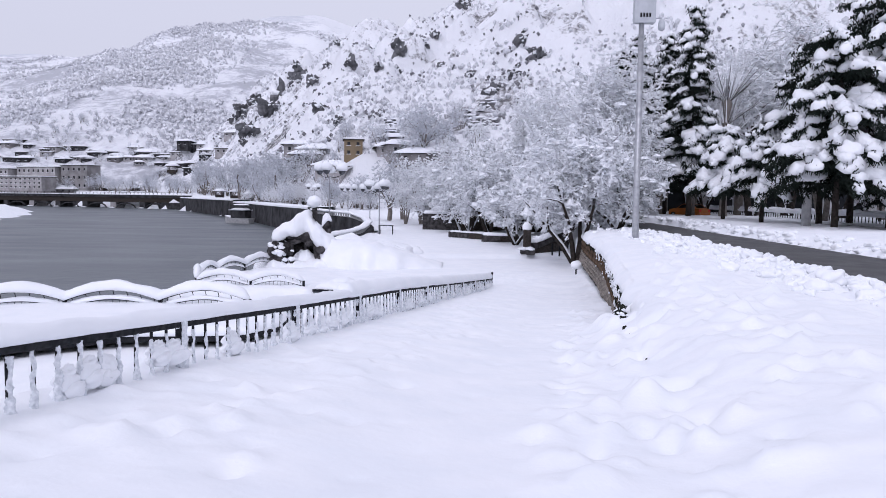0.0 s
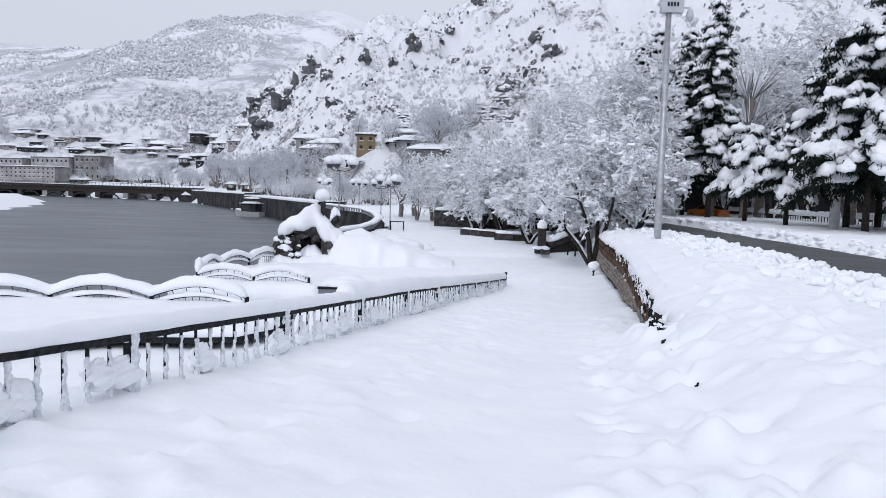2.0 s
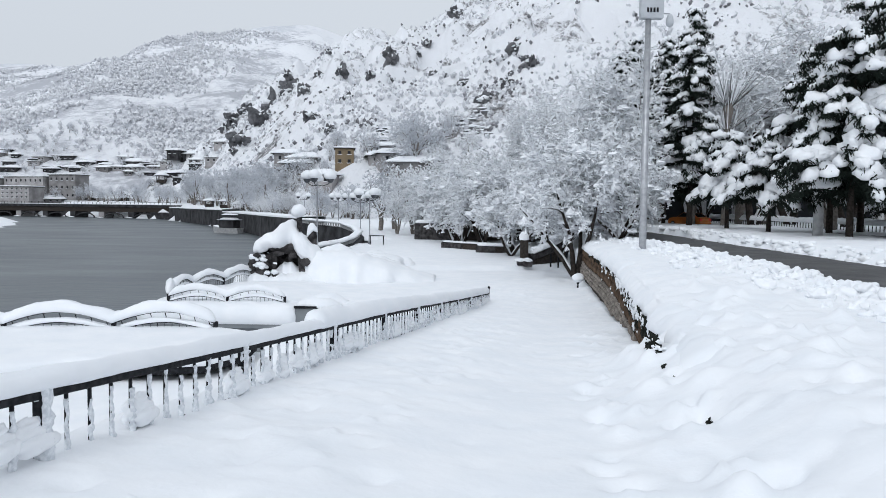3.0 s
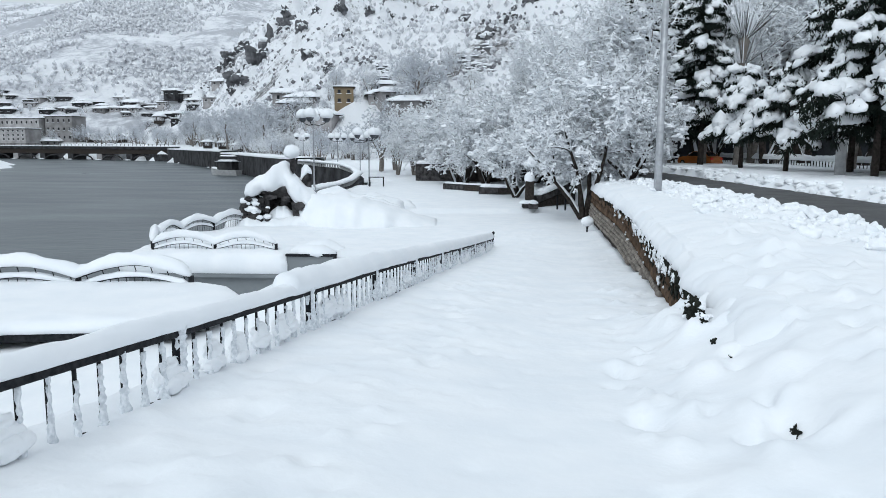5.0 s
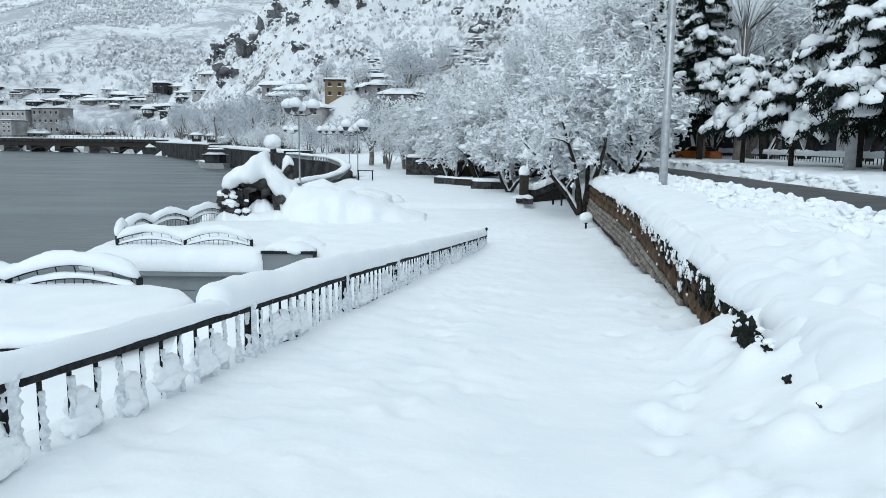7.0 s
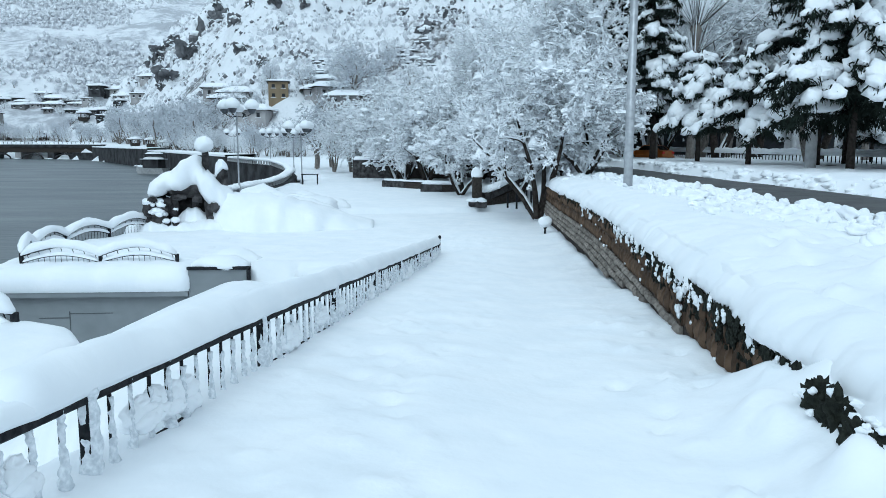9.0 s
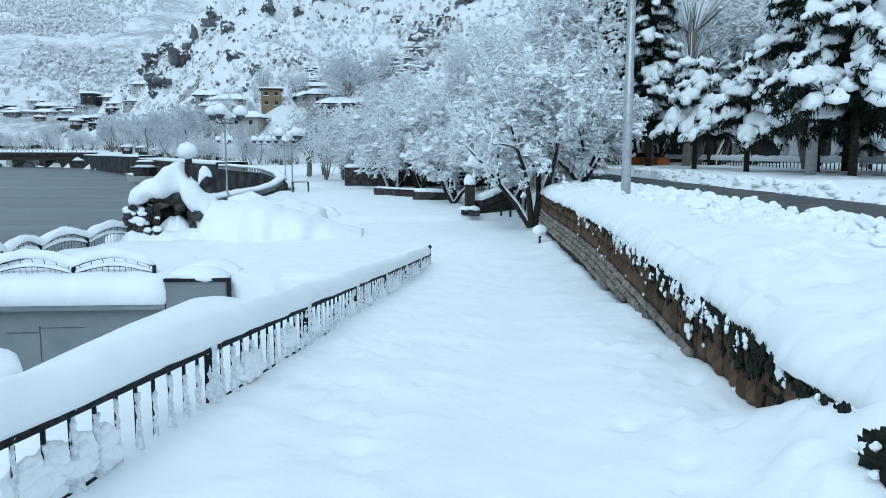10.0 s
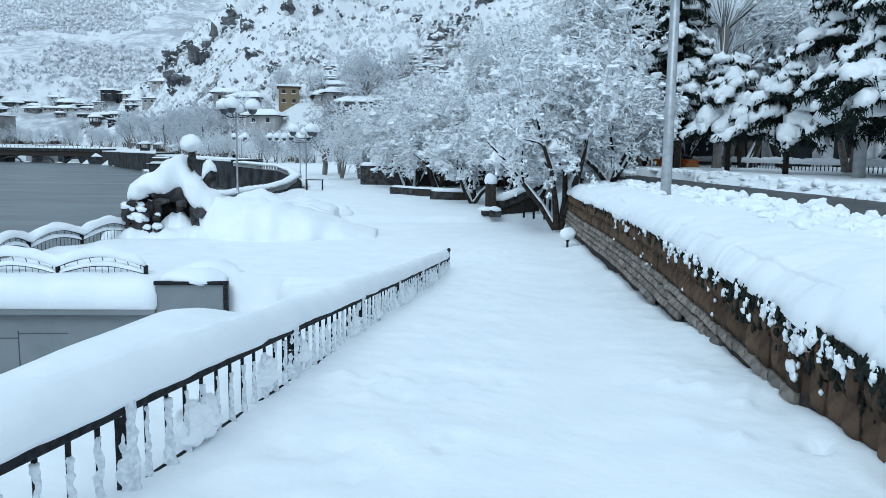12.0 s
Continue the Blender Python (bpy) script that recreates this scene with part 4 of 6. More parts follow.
# snow-covered bushes beside the grotto
for k, (x, y, sx, sz) in enumerate([(-5.9, 47.2, 1.5, 1.5), (-4.5, 48.5, 1.6, 1.3), (-4.2, 51, 1.6, 1.1), (-7.4, 49, 1.2, 1.4), (-3.0, 53.5, 0.9, 0.6), (-5.8, 51.5, 1.4, 1.3), (-6.5, 55, 1.4, 1.2), (-4.9, 56.5, 1.1, 0.9), (-7.9, 58, 1.3, 1.2)]):
    b = root("snowy_bush", (x, y, -2.65), "low bush buried under rounded snow", "bush", "buried bushes")
    part("undergrowth", Soup().add(*lump((0.1, -0.35, sz * 0.12), (sx * 0.7, 0.6, sz * 0.25), 50 + k, 3, 0.6)), MOSS, b)
    part("snow", Soup().add(*lump((0, 0, 0.1), (sx * 1.2, 1.3, sz * 0.75), 60 + k, 3, 0.3)), SNOW, b, "", True)


# ---------------- promenade lamps ----------------
def globe_lamp(at, height, turn=0, label="iron promenade lamp with three snow-capped globes"):
    r = root("street_lamp", at, label, "lamp", "promenade lamps", turn=turn)
    h = height
    s = Soup().lathe([(0.17, 0), (0.17, 0.35), (0.11, 0.45), (0.085, 0.9), (0.065, 1.0), (0.055, h - 1.15), (0.09, h - 1.1), (0.05, h - 1.0), (0.05, h - 0.55)], 12)
    part("column", s, STEEL, r, "grey painted column", True)
    for k in range(3):
        a = 2 * math.pi * k / 3 + 0.3
        c, q = math.cos(a), math.sin(a)
        R = 1.15
        arm = [(0.05 * c, 0.05 * q, h - 1.05), (0.45 * c, 0.45 * q, h - 1.12), (0.9 * c, 0.9 * q, h - 0.98), (R * c, R * q, h - 0.8)]
        part("arm", Soup().sweep(arm, 0.03, 6), IRON, r)
        ring = [(R * c * (0.55 + 0.2 * math.cos(t)), R * q * (0.55 + 0.2 * math.cos(t)), h + 0.12 + 0.26 * math.sin(t)) for t in np.linspace(0, 2 * math.pi, 17)]
        part("scroll", Soup().sweep(ring, 0.035, 6), FROST, r, "rimed iron scroll")
        g = part("globe", Soup().lathe([(0.1, -0.62), (0.2, -0.55), (0.30, -0.38), (0.33, -0.2), (0.2, 0.0)], 14, (R * c, R * q, h - 0.25)), GLOBE, r, "dark glass globe", True)
        p = [(0.36, -0.1), (0.50, -0.02), (0.55, 0.16), (0.47, 0.38), (0.3, 0.55), (0.12, 0.64), (0.02, 0.66)]
        part("snow_cap", Soup().lathe(p, 14, (R * c, R * q, h - 0.42)), SNOW, g, "", True)
    part("snow_cap", Soup().lathe([(0.4, -0.2), (0.52, -0.1), (0.55, 0.1), (0.4, 0.36), (0.1, 0.5), (0.02, 0.5)], 14, (0, 0, h - 0.55)), SNOW, r, "", True)
    return r


globe_lamp((-10.68, 65.4, -2.6), 6.75, 10)
globe_lamp((-7.75, 80.0, -2.6), 5.6, 40)
globe_lamp((-11.5, 104, -2.5), 5.4, 80)
globe_lamp((-17.0, 121, -2.3), 5.4, 20)
globe_lamp((-26.0, 140, -2.0), 5.4, 60)
globe_lamp((-3.5, 112, -2.4), 5.4, 60)

# small iron table beside the walk
t = root("iron_table", (-6.85, 78.5, -2.62), "small black iron table standing in snow", "table")
part("top", Soup().box(-0.75, -0.35, 0.92, 0.75, 0.35, 0.98, chamfer=0.01), IRON, t)
for x in (-0.68, 0.68):
    for y in (-0.28, 0.28):
        part("leg", Soup().box(x - 0.03, y - 0.03, 0, x + 0.03, y + 0.03, 0.92), IRON, t)

# quay wall and its snow-capped balustrade
qw = [(-11.4, 60), (-10.6, 70), (-9.6, 80), (-9.8, 88), (-11.2, 95), (-14, 103), (-18, 111), (-24, 124), (-32, 140), (-42, 163), (-53, 188), (-60, 203)]


def quay(name, line, z1, label, deep=4.5):
    s = Soup()
    v, f = [], []
    for k, (x, y) in enumerate(line):
        a, b = Vector(line[max(k - 1, 0)]), Vector(line[min(k + 1, len(line) - 1)])
        d = (b - a).normalized()
        nrm = Vector((-d.y, d.x))
        zt = z1(y) if callable(z1) else z1
        for o, z in ((0.35, -7), (0.15, zt), (-deep, zt + 0.02), (-deep, -7)):
            v.append((x + nrm.x * o, y + nrm.y * o, z))
    for k in range(len(line) - 1):
        for i in range(4):
            j = (i + 1) % 4
            f.append((4 * k + i, 4 * k + 4 + i, 4 * k + 4 + j, 4 * k + j))
    f += [(0, 1, 2, 3), tuple(4 * (len(line) - 1) + i for i in (3, 2, 1, 0))]
    return thing(name, s.add(v, f), QUAY, label, "quay", kind="structure")


def quay_z(y):
    return float(np.interp(y, [60, 75, 92, 103, 124], [-2.7, -2.75, -2.1, -1.6, -1.5]))


quay("wall_quay_near", qw[:5], quay_z, "dark masonry quay wall beside the promenade", 0.6)
quay("wall_quay", qw[4:8], quay_z, "dark masonry quay wall above the river", 0.6)
quay("wall_quay_high", qw[7:], -0.9, "high dark masonry quay wall above the river")
quay("wall_quay_far", [(-60, 203), (-84, 247), (-107, 291)], -0.4, "dark far quay wall above the river")
# dark strip added at the river's end in place of the bridge's shadow
quay("wall_bridge_shade", [(-107, 291), (-150, 336), (-190, 350), (-420, 352)], -2.4, "added dark wall standing in for the shade below a bridge")
s = Soup()
q2 = []
for (x0, y0), (x1, y1) in zip(qw[:8], qw[1:8]):
    n = max(2, int(math.hypot(x1 - x0, y1 - y0) / 1.0))
    q2 += [(x0 + (x1 - x0) * i / n, y0 + (y1 - y0) * i / n) for i in range(n)]
for nm, ln, zt in (("quay_snow", qw[3:8], -3.0), ("quay_snow_high", qw[7:], -0.87), ("quay_snow_far", [(-60, 203), (-84, 247), (-107, 291)], -0.37)):
    v, f = [], []
    for k, (x, y) in enumerate(ln):
        d = (Vector(ln[min(k + 1, len(ln) - 1)]) - Vector(ln[max(k - 1, 0)])).normalized()
        for o, z in ((0.2 if zt > -2 else -0.1, zt), (0.15 if zt > -2 else -0.15, zt + 0.3), (-4.6 if zt > -2 else -7.0, zt + 0.4), (-4.7 if zt > -2 else -7.1, zt - 0.5)):
            v.append((x - d.y * o, y + d.x * o, z))
    for k in range(len(ln) - 1):
        for i in range(3):
            f.append((4 * k + i, 4 * k + 4 + i, 4 * k + 5 + i, 4 * k + 1 + i))
    thing(nm, Soup().add(v, f), SNOW_FAR, "deep snow over a riverside quay", "snow", kind="structure")
bal = root("quay_balustrade", label="low scalloped quay balustrade buried under snow", category="balustrade")
for k, (x, y) in enumerate(q2):
    p = part("baluster", Soup().box(-0.1, -0.1, 0, 0.1, 0.1, 0.55, chamfer=0.02), POLE_CONCRETE, bal)
    p.matrix_basis = pose(x, y, quay_z(y))
    if k < 60:
        p = part("snow_cap", Soup().blobs([(0, 0, 0.62)], [(0.5, 0.42, 0.26)], k, 2, 0.15, True), SNOW, bal, "", True)
        p.matrix_basis = pose(x, y, quay_z(y))
part("rail", Soup().ridge([(x, y, quay_z(y) + 0.52) for x, y in q2], 0.24, 0.28, 4, 0.5, 0.2), SNOW, bal, "snow-covered rail", True)

# low curved planter walls, newel and stair parapet in the park
def low_wall(line, z0, z1, w, label, cap=0.14):
    r = root("planter_wall", label=label, category="wall", group="low park walls")
    for k, (a, b) in enumerate(zip(line, line[1:])):
        part("block", Soup().add(*beam((a[0], a[1], z1), (b[0], b[1], z1), w, z1 - z0)), MORTAR if k % 2 else ROCK, r)
    part("snow_cap", Soup().ridge([(x, y, z1 + 0.01) for x, y in line], w * 0.62, cap, 2, 0.2, 0.25), SNOW, r, "", True)
    return r


low_wall([(0.0, 75), (2.0, 72.6), (4.2, 70.6), (6.0, 69.4)], -3.0, -2.02, 0.6, "low dark curved planter wall with snow on top")
low_wall([(3.0, 67.4), (4.6, 66.6), (6.1, 66.2)], -3.0, -1.95, 0.7, "low dark planter wall end with snow on top", 0.22)
low_wall([(-3.5, 92), (2.0, 90), (7, 88), (12, 87)], -2.8, -0.6, 0.5, "dark stone back wall of the park with snow on top", 0.35)
nw = root("stone_newel", (5.55, 52.3, -2.5), "square stone newel post with a domed snow cap", "post")
part("base", Soup().box(-0.45, -0.4, 0, 0.45, 0.4, 0.35, chamfer=0.03), ROCK, nw)
part("shaft", Soup().box(-0.26, -0.26, 0.35, 0.26, 0.26, 1.75, chamfer=0.03), MORTAR, nw)
part("snow_cap", Soup().blobs([(0, 0, 1.8)], [(0.36, 0.36, 0.48)], 3, 3, 0.06, True), SNOW, nw, "", True)
part("base_snow", Soup().blobs([(-0.2, -0.2, 0.33)], [(0.5, 0.4, 0.2)], 6, 2, 0.1, True), SNOW, nw, "", True)
pr = root("stair_parapet", label="sloping stone stair parapet with a thick snow cap", category="parapet")
part("coping", Soup().add(*beam((5.9, 52.6, -1.75), (8.3, 54.4, -0.95), 0.5, 0.5)), ROCK, pr)
part("body", Soup().add(*beam((5.9, 52.65, -2.25), (8.3, 54.45, -1.45), 0.4, 1.4)), MORTAR, pr)
part("snow_cap", Soup().ridge([(6.0, 52.7, -1.72), (7.2, 53.6, -1.3), (8.3, 54.4, -0.93)], 0.34, 0.3, 2, 0.12, 0.25), SNOW, pr, "", True)
for k, (x, y) in enumerate([(7.6, 50.5), (8.1, 50.2), (8.5, 50.9), (7.2, 51.2)]):
    st = root("park_post", (x, y, -2.5), "thin dark post standing in snow", "post", "park posts")
    part("shaft", Soup().box(-0.05, -0.05, 0, 0.05, 0.05, 1.3 - 0.15 * k, chamfer=0.01), IRON, st)
sb = root("garden_lamp", (7.1, 40.2, -2.78), "low garden lamp buried under a ball of snow", "lamp")
part("stem", Soup().lathe([(0.05, 0), (0.04, 0.3), (0.12, 0.42), (0.14, 0.5)], 10), IRON, sb)
part("snow_ball", Soup().blobs([(0, 0, 0.62)], [(0.30, 0.28, 0.25)], 4, 3, 0.08), SNOW, sb, "", True)
for k, (x, y, r_) in enumerate([(5.7, 51.4, 0.3)]):
    st = root("park_stone", (x, y, -2.5), "dark squared stone half buried in snow", "stone", "park stones")
    part("block", Soup().box(-r_, -r_ * 0.8, 0, r_, r_ * 0.8, 0.38, chamfer=0.04), ROCK, st)
    part("snow_cap", Soup().blobs([(0, 0, 0.36)], [(r_ * 1.15, r_, 0.22)], k, 2, 0.1, True), SNOW, st, "", True)


# ---------------- street side: sign pole, concrete pole, fence, car ----------------
pole = root("sign_pole", (9.18, 35.65, -0.6), "tall tapered galvanised pole carrying a metal box", "pole", turn=0)
part("column", Soup().lathe([(0.17, 0), (0.165, 0.5), (0.125, 10.7)], 16), STEEL, pole, "", True)
bx = part("box", Soup().box(-0.37, -0.2, 10.4, 0.62, 0.2, 11.6, chamfer=0.03), WHITEBOX, pole, "grey sheet metal box")
for k in range(4):
    part("writing_bar", Soup().box(-0.12 + 0.14 * k, -0.212, 10.66, -0.03 + 0.14 * k, -0.204, 10.86), IRON, bx, "dark mark on the box")
part("camera_dome", Soup().lathe([(0.02, 9.95), (0.15, 10.03), (0.18, 10.2), (0.14, 10.4), (0.10, 10.5)], 12, (0.95, 0, 0.1)), WHITEBOX, pole, "grey dome camera", True)
part("bracket", Soup().sweep([(0.6, 0, 10.65), (0.95, 0, 10.65)], 0.03, 6), STEEL, pole)
part("rime", Soup().ridge([(0.13, -0.02, 0.4), (0.131, -0.02, 0.5)], 0.1, 0.1, 1), SNOW, pole, "", True)

cp = root("concrete_pole", (22.8, 47.4, -0.5), "tapered pale concrete utility pole", "pole")
part("shaft", Soup().lathe([(0.30, 0), (0.17, 11)], 14), POLE_CONCRETE, cp, "", True)


# low fence beyond the trees
ff = root("street_fence", label="long low iron street fence with snow on its rail", category="fence")
fl = [(30.5, 30), (31.0, 60), (30.5, 95), (27.5, 130)]
seg = []
for (x0, y0), (x1, y1) in zip(fl, fl[1:]):
    n = int((y1 - y0) / 0.5)
    seg += [(x0 + (x1 - x0) * i / n, y0 + (y1 - y0) * i / n) for i in range(n)]
barf = Soup().box(-0.025, -0.025, 0, 0.025, 0.025, 0.85).mesh("bar", IRON)
for x, y in seg:
    p = part("bar", barf, IRON, ff)
    p.matrix_basis = pose(x, y, -0.45)
part("rail", Soup().sweep([(x, y, 0.4) for x, y in seg], 0.03, 4), IRON, ff)
part("snow_cap", Soup().ridge([(x, y, 0.42) for x, y in seg], 0.3, 0.42, 3, 0.5, 0.35), SNOW, ff, "thick snow along the fence", True)


def car(at, turn):
    r = root("taxi", at, "orange taxi car on a snowy street", "car", turn=turn)
    sec = [(-2.15, 0.45, 0.80), (-2.1, 0.35, 0.95), (-1.6, 0.25, 1.0), (1.3, 0.25, 0.98), (1.95, 0.3, 0.85), (2.15, 0.4, 0.7)]
    w = 0.86
    s = Soup()
    v, f = [], []
    for x, a, b in sec:
        k = w if abs(x) < 2 else w - 0.12
        v += [(x, -k, a), (x, -k - 0.02, (a + b) / 2), (x, -k + 0.06, b), (x, k - 0.06, b), (x, k + 0.02, (a + b) / 2), (x, k, a)]
    for i in range(len(sec) - 1):
        for j in range(6):
            q = (j + 1) % 6
            f.append((6 * i + j, 6 * i + q, 6 * i + 6 + q, 6 * i + 6 + j))
    f += [tuple(range(5, -1, -1)), tuple(6 * (len(sec) - 1) + j for j in range(6))]
    part("body", s.add(v, f), TAXI, r)
    cab = [(-1.75, 0.97, 0.76), (-1.05, 1.42, 0.58), (0.25, 1.46, 0.58), (1.05, 0.96, 0.74)]
    s = Soup()
    v = []
    for x, z, k in cab:
        v += [(x, -k, z), (x, k, z)]
    v += [(-1.75, -0.76, 0.93), (-1.75, 0.76, 0.93), (1.05, -0.74, 0.93), (1.05, 0.74, 0.93)]
    f = [(0, 1, 3, 2), (2, 3, 5, 4), (4, 5, 7, 6), (0, 2, 4, 6), (7, 5, 3, 1)]
    part("cabin", s.add(v, f), TAXI, r)
    part("rear_window", Soup().add([(-1.70, -0.62, 1.02), (-1.70, 0.62, 1.02), (-1.10, 0.5, 1.40), (-1.10, -0.5, 1.40)], [(0, 1, 2, 3), (3, 2, 1, 0)]), DARKGLASS, r)
    for sgn in (-1, 1):
        part("side_window", Soup().add([(-1.45, sgn * 0.75, 1.02), (0.85, sgn * 0.74, 1.02), (0.25, sgn * 0.615, 1.39), (-1.0, sgn * 0.615, 1.37)], [(0, 1, 2, 3), (3, 2, 1, 0)]), DARKGLASS, r)
        part("tail_light", Soup().box(-2.19, sgn * 0.62 - 0.14, 0.68, -2.09, sgn * 0.62 + 0.14, 0.86, chamfer=0.01), REDLAMP, r, "red tail light")
        for x in (-1.3, 1.35):
            wh = part("wheel", Soup().sweep([(x, sgn * 0.68, 0.31), (x, sgn * 0.88, 0.31)], 0.31, 16), RUBBER, r)
            part("rim", Soup().sweep([(x, sgn * 0.86, 0.31), (x, sgn * 0.895, 0.31)], 0.19, 12), STEEL, wh)
    part("rear_bumper", Soup().box(-2.22, -0.78, 0.3, -2.08, 0.78, 0.5, chamfer=0.03), TAXI, r)
    part("windscreen", Soup().add([(1.0, -0.62, 1.0), (1.0, 0.62, 1.0), (0.3, 0.5, 1.42), (0.3, -0.5, 1.42)], [(0, 1, 2, 3), (3, 2, 1, 0)]), DARKGLASS, r)
    return r


car((24.8, 78.0, -0.42), 118)


# ---------------- moored boat, bridge and town ----------------
boat = root("moored_boat", (-47.6, 165.0, WATER_Z), "moored river boat with a dark cabin and snow-covered roof", "boat", turn=158)
boat.scale = (0.95, 1.2, 1.3)
sec = [(-3.6, 1.0, 0.0, 0.9), (-2, 1.25, -0.2, 0.85), (1, 1.3, -0.2, 0.9), (3, 0.8, 0.0, 1.1), (4, 0.08, 0.4, 1.35)]
v, f = [], []
for x, w, z0, z1 in sec:
    v += [(x, -w, z1), (x, -w * 0.7, z0), (x, w * 0.7, z0), (x, w, z1)]
for i in range(len(sec) - 1):
    for j in range(4):
        q = (j + 1) % 4
        f.append((4 * i + j, 4 * i + q, 4 * i + 4 + q, 4 * i + 4 + j))
f += [(0, 1, 2, 3), tuple(4 * (len(sec) - 1) + j for j in (3, 2, 1, 0))]
part("hull", Soup().add(v, f), POLE_CONCRETE, boat, "pale hull")
part("cabin", Soup().box(-2.6, -0.95, 0.9, 1.4, 0.95, 2.2, chamfer=0.08), QUAY, boat, "dark cabin")
for k in range(5):
    part("window", Soup().box(-2.3 + 0.72 * k, -0.97, 1.4, -1.8 + 0.72 * k, -0.951, 1.95), DARKGLASS, boat)
part("rubbing_strake", Soup().box(-3.4, -1.36, 0.55, 2.4, -1.28, 0.68), QUAY, boat)
for k in range(6):
    part("rail_post", Soup().box(-2.8 + 0.8 * k, -1.1, 2.32, -2.74 + 0.8 * k, -1.04, 3.0), QUAY, boat)
part("canopy", Soup().box(-2.9, -1.1, 3.0, 1.4, 1.1, 3.08, chamfer=0.02), QUAY, boat)
part("canopy_snow", Soup().ridge([(-2.8, 0, 3.08), (1.3, 0, 3.08)], 1.0, 0.25, 3, 0.3, 0.1), SNOW, boat, "", True)
part("roof", Soup().box(-3.0, -1.2, 2.2, 1.8, 1.2, 2.32, chamfer=0.03), WHITEBOX, boat)
part("snow", Soup().ridge([(-2.9, 0, 2.32), (1.7, 0, 2.32)], 1.15, 0.35, 3, 0.3, 0.1), SNOW, boat, "", True)
part("bow_snow", Soup().ridge([(1.6, 0, 0.95), (3.6, 0, 1.2)], 0.6, 0.25, 3, 0.3, 0.1), SNOW, boat, "", True)

bridge = root("bridge", (-168, 326, 0), "long low dark concrete bridge with snow on its deck", "bridge", turn=-20)
part("deck", Soup().box(-75, -4, -0.6, 66, 4, 0.5, chamfer=0.05), QUAY, bridge)
part("snow", Soup().box(-75, -4.1, 0.504, 66, 4.1, 0.8, chamfer=0.1), SNOW_FAR, bridge)
part("girder", Soup().box(-75, -3.6, -2.5, 66, -3.0, -0.6), MORTAR, bridge)
for k in range(9):
    x = -66 + 15.5 * k
    pr_ = part("pier", Soup().box(x - 1.4, -3.5, -7, x + 1.4, 3.5, -0.6, chamfer=0.2), FARWALL if k % 3 == 0 else QUAY, bridge)
    part("footing_snow", Soup().blobs([(x, -4.2, -4.9)], [(1.6, 0.8, 0.35)], k, 2, 0.1, True), SNOW_FAR, pr_, "", True)
    if k < 8:
        part("arch", Soup().sweep([(x + 7.75 + 5 * math.cos(a), -4.4, -4.9 + 1.9 * math.sin(a)) for a in np.linspace(0, math.pi, 11)], 0.3, 5), QUAY, bridge)
part("parapet_rail", Soup().box(-75, -4.15, 1.5, 66, -4.0, 1.62), QUAY, bridge)
post_b = Soup().box(-0.06, -0.06, 0, 0.06, 0.06, 0.8).mesh("rail_post", QUAY)
for k in range(70):
    p = part("rail_post", post_b, QUAY, bridge)
    p.matrix_basis = pose(-75 + 2 * k, -4.07, 0.75)


def house(at, w, d, h, turn, mat, rows=2, gable=True, name="house", label="plastered town house with a snow-covered roof", group="town houses"):
    r = root(name, at, label, "house", group, turn=turn)
    part("wall", Soup().box(-w / 2, -d / 2, -7.0 if mat is OCHRE else -2.5, w / 2, d / 2, h), mat, r)
    e = 1.0
    if gable:
        g = h + w * 0.16
        v = [(-w / 2 - e, -d / 2 - e, h), (w / 2 + e, -d / 2 - e, h), (w / 2 + e, d / 2 + e, h), (-w / 2 - e, d / 2 + e, h), (-w / 2 + w * 0.2, 0, g), (w / 2 - w * 0.2, 0, g)]
        part("roof_edge", Soup().add([(x, y, z - 0.12) for x, y, z in v], [(0, 1, 5, 4), (2, 3, 4, 5), (1, 2, 5), (3, 0, 4), (3, 2, 1, 0)]), MORTAR, r)
        v = [(x, y, z + (0.35 if i < 4 else 0.5)) for i, (x, y, z) in enumerate(v)] + [(x, y, h - 0.02) for x, y, z in v[:4]]
        part("roof", Soup().add(v, [(0, 1, 5, 4), (2, 3, 4, 5), (1, 2, 5), (3, 0, 4), (6, 7, 1, 0), (7, 8, 2, 1), (8, 9, 3, 2), (9, 6, 0, 3)]), SNOW_FAR, r, "roof under thick snow")
    else:
        part("roof_edge", Soup().box(-w / 2 - 0.4, -d / 2 - 0.4, h, w / 2 + 0.4, d / 2 + 0.4, h + 0.2), MORTAR, r)
        part("roof", Soup().box(-w / 2 - 0.42, -d / 2 - 0.42, h + 0.204, w / 2 + 0.42, d / 2 + 0.42, h + 0.65, chamfer=0.15), SNOW_FAR, r, "flat roof under thick snow")
    n = max(2, int(w / 2.6))
    for j in range(rows):
        for i in range(n):
            x = -w / 2 + w * (i + 0.5) / n
            z = h * (j + 0.35) / rows
            wi = part("window", Soup().box(x - 0.4, -d / 2 - 0.06, z, x + 0.4, -d / 2 + 0.02, z + min(1.3, h / rows * 0.4)), DARKGLASS, r)
            part("sill", Soup().box(x - 0.65, -d / 2 - 0.2, z - 0.12, x + 0.65, -d / 2 - 0.065, z), SNOW_FAR, wi)
    return r


def hill_ground(x, y):
    return max(ground_z(x, y), castle_hill(x, y) if -190 < x < 520 and 195 < y < 520 else -99, left_hill(x, y) if y > 400 else -99)


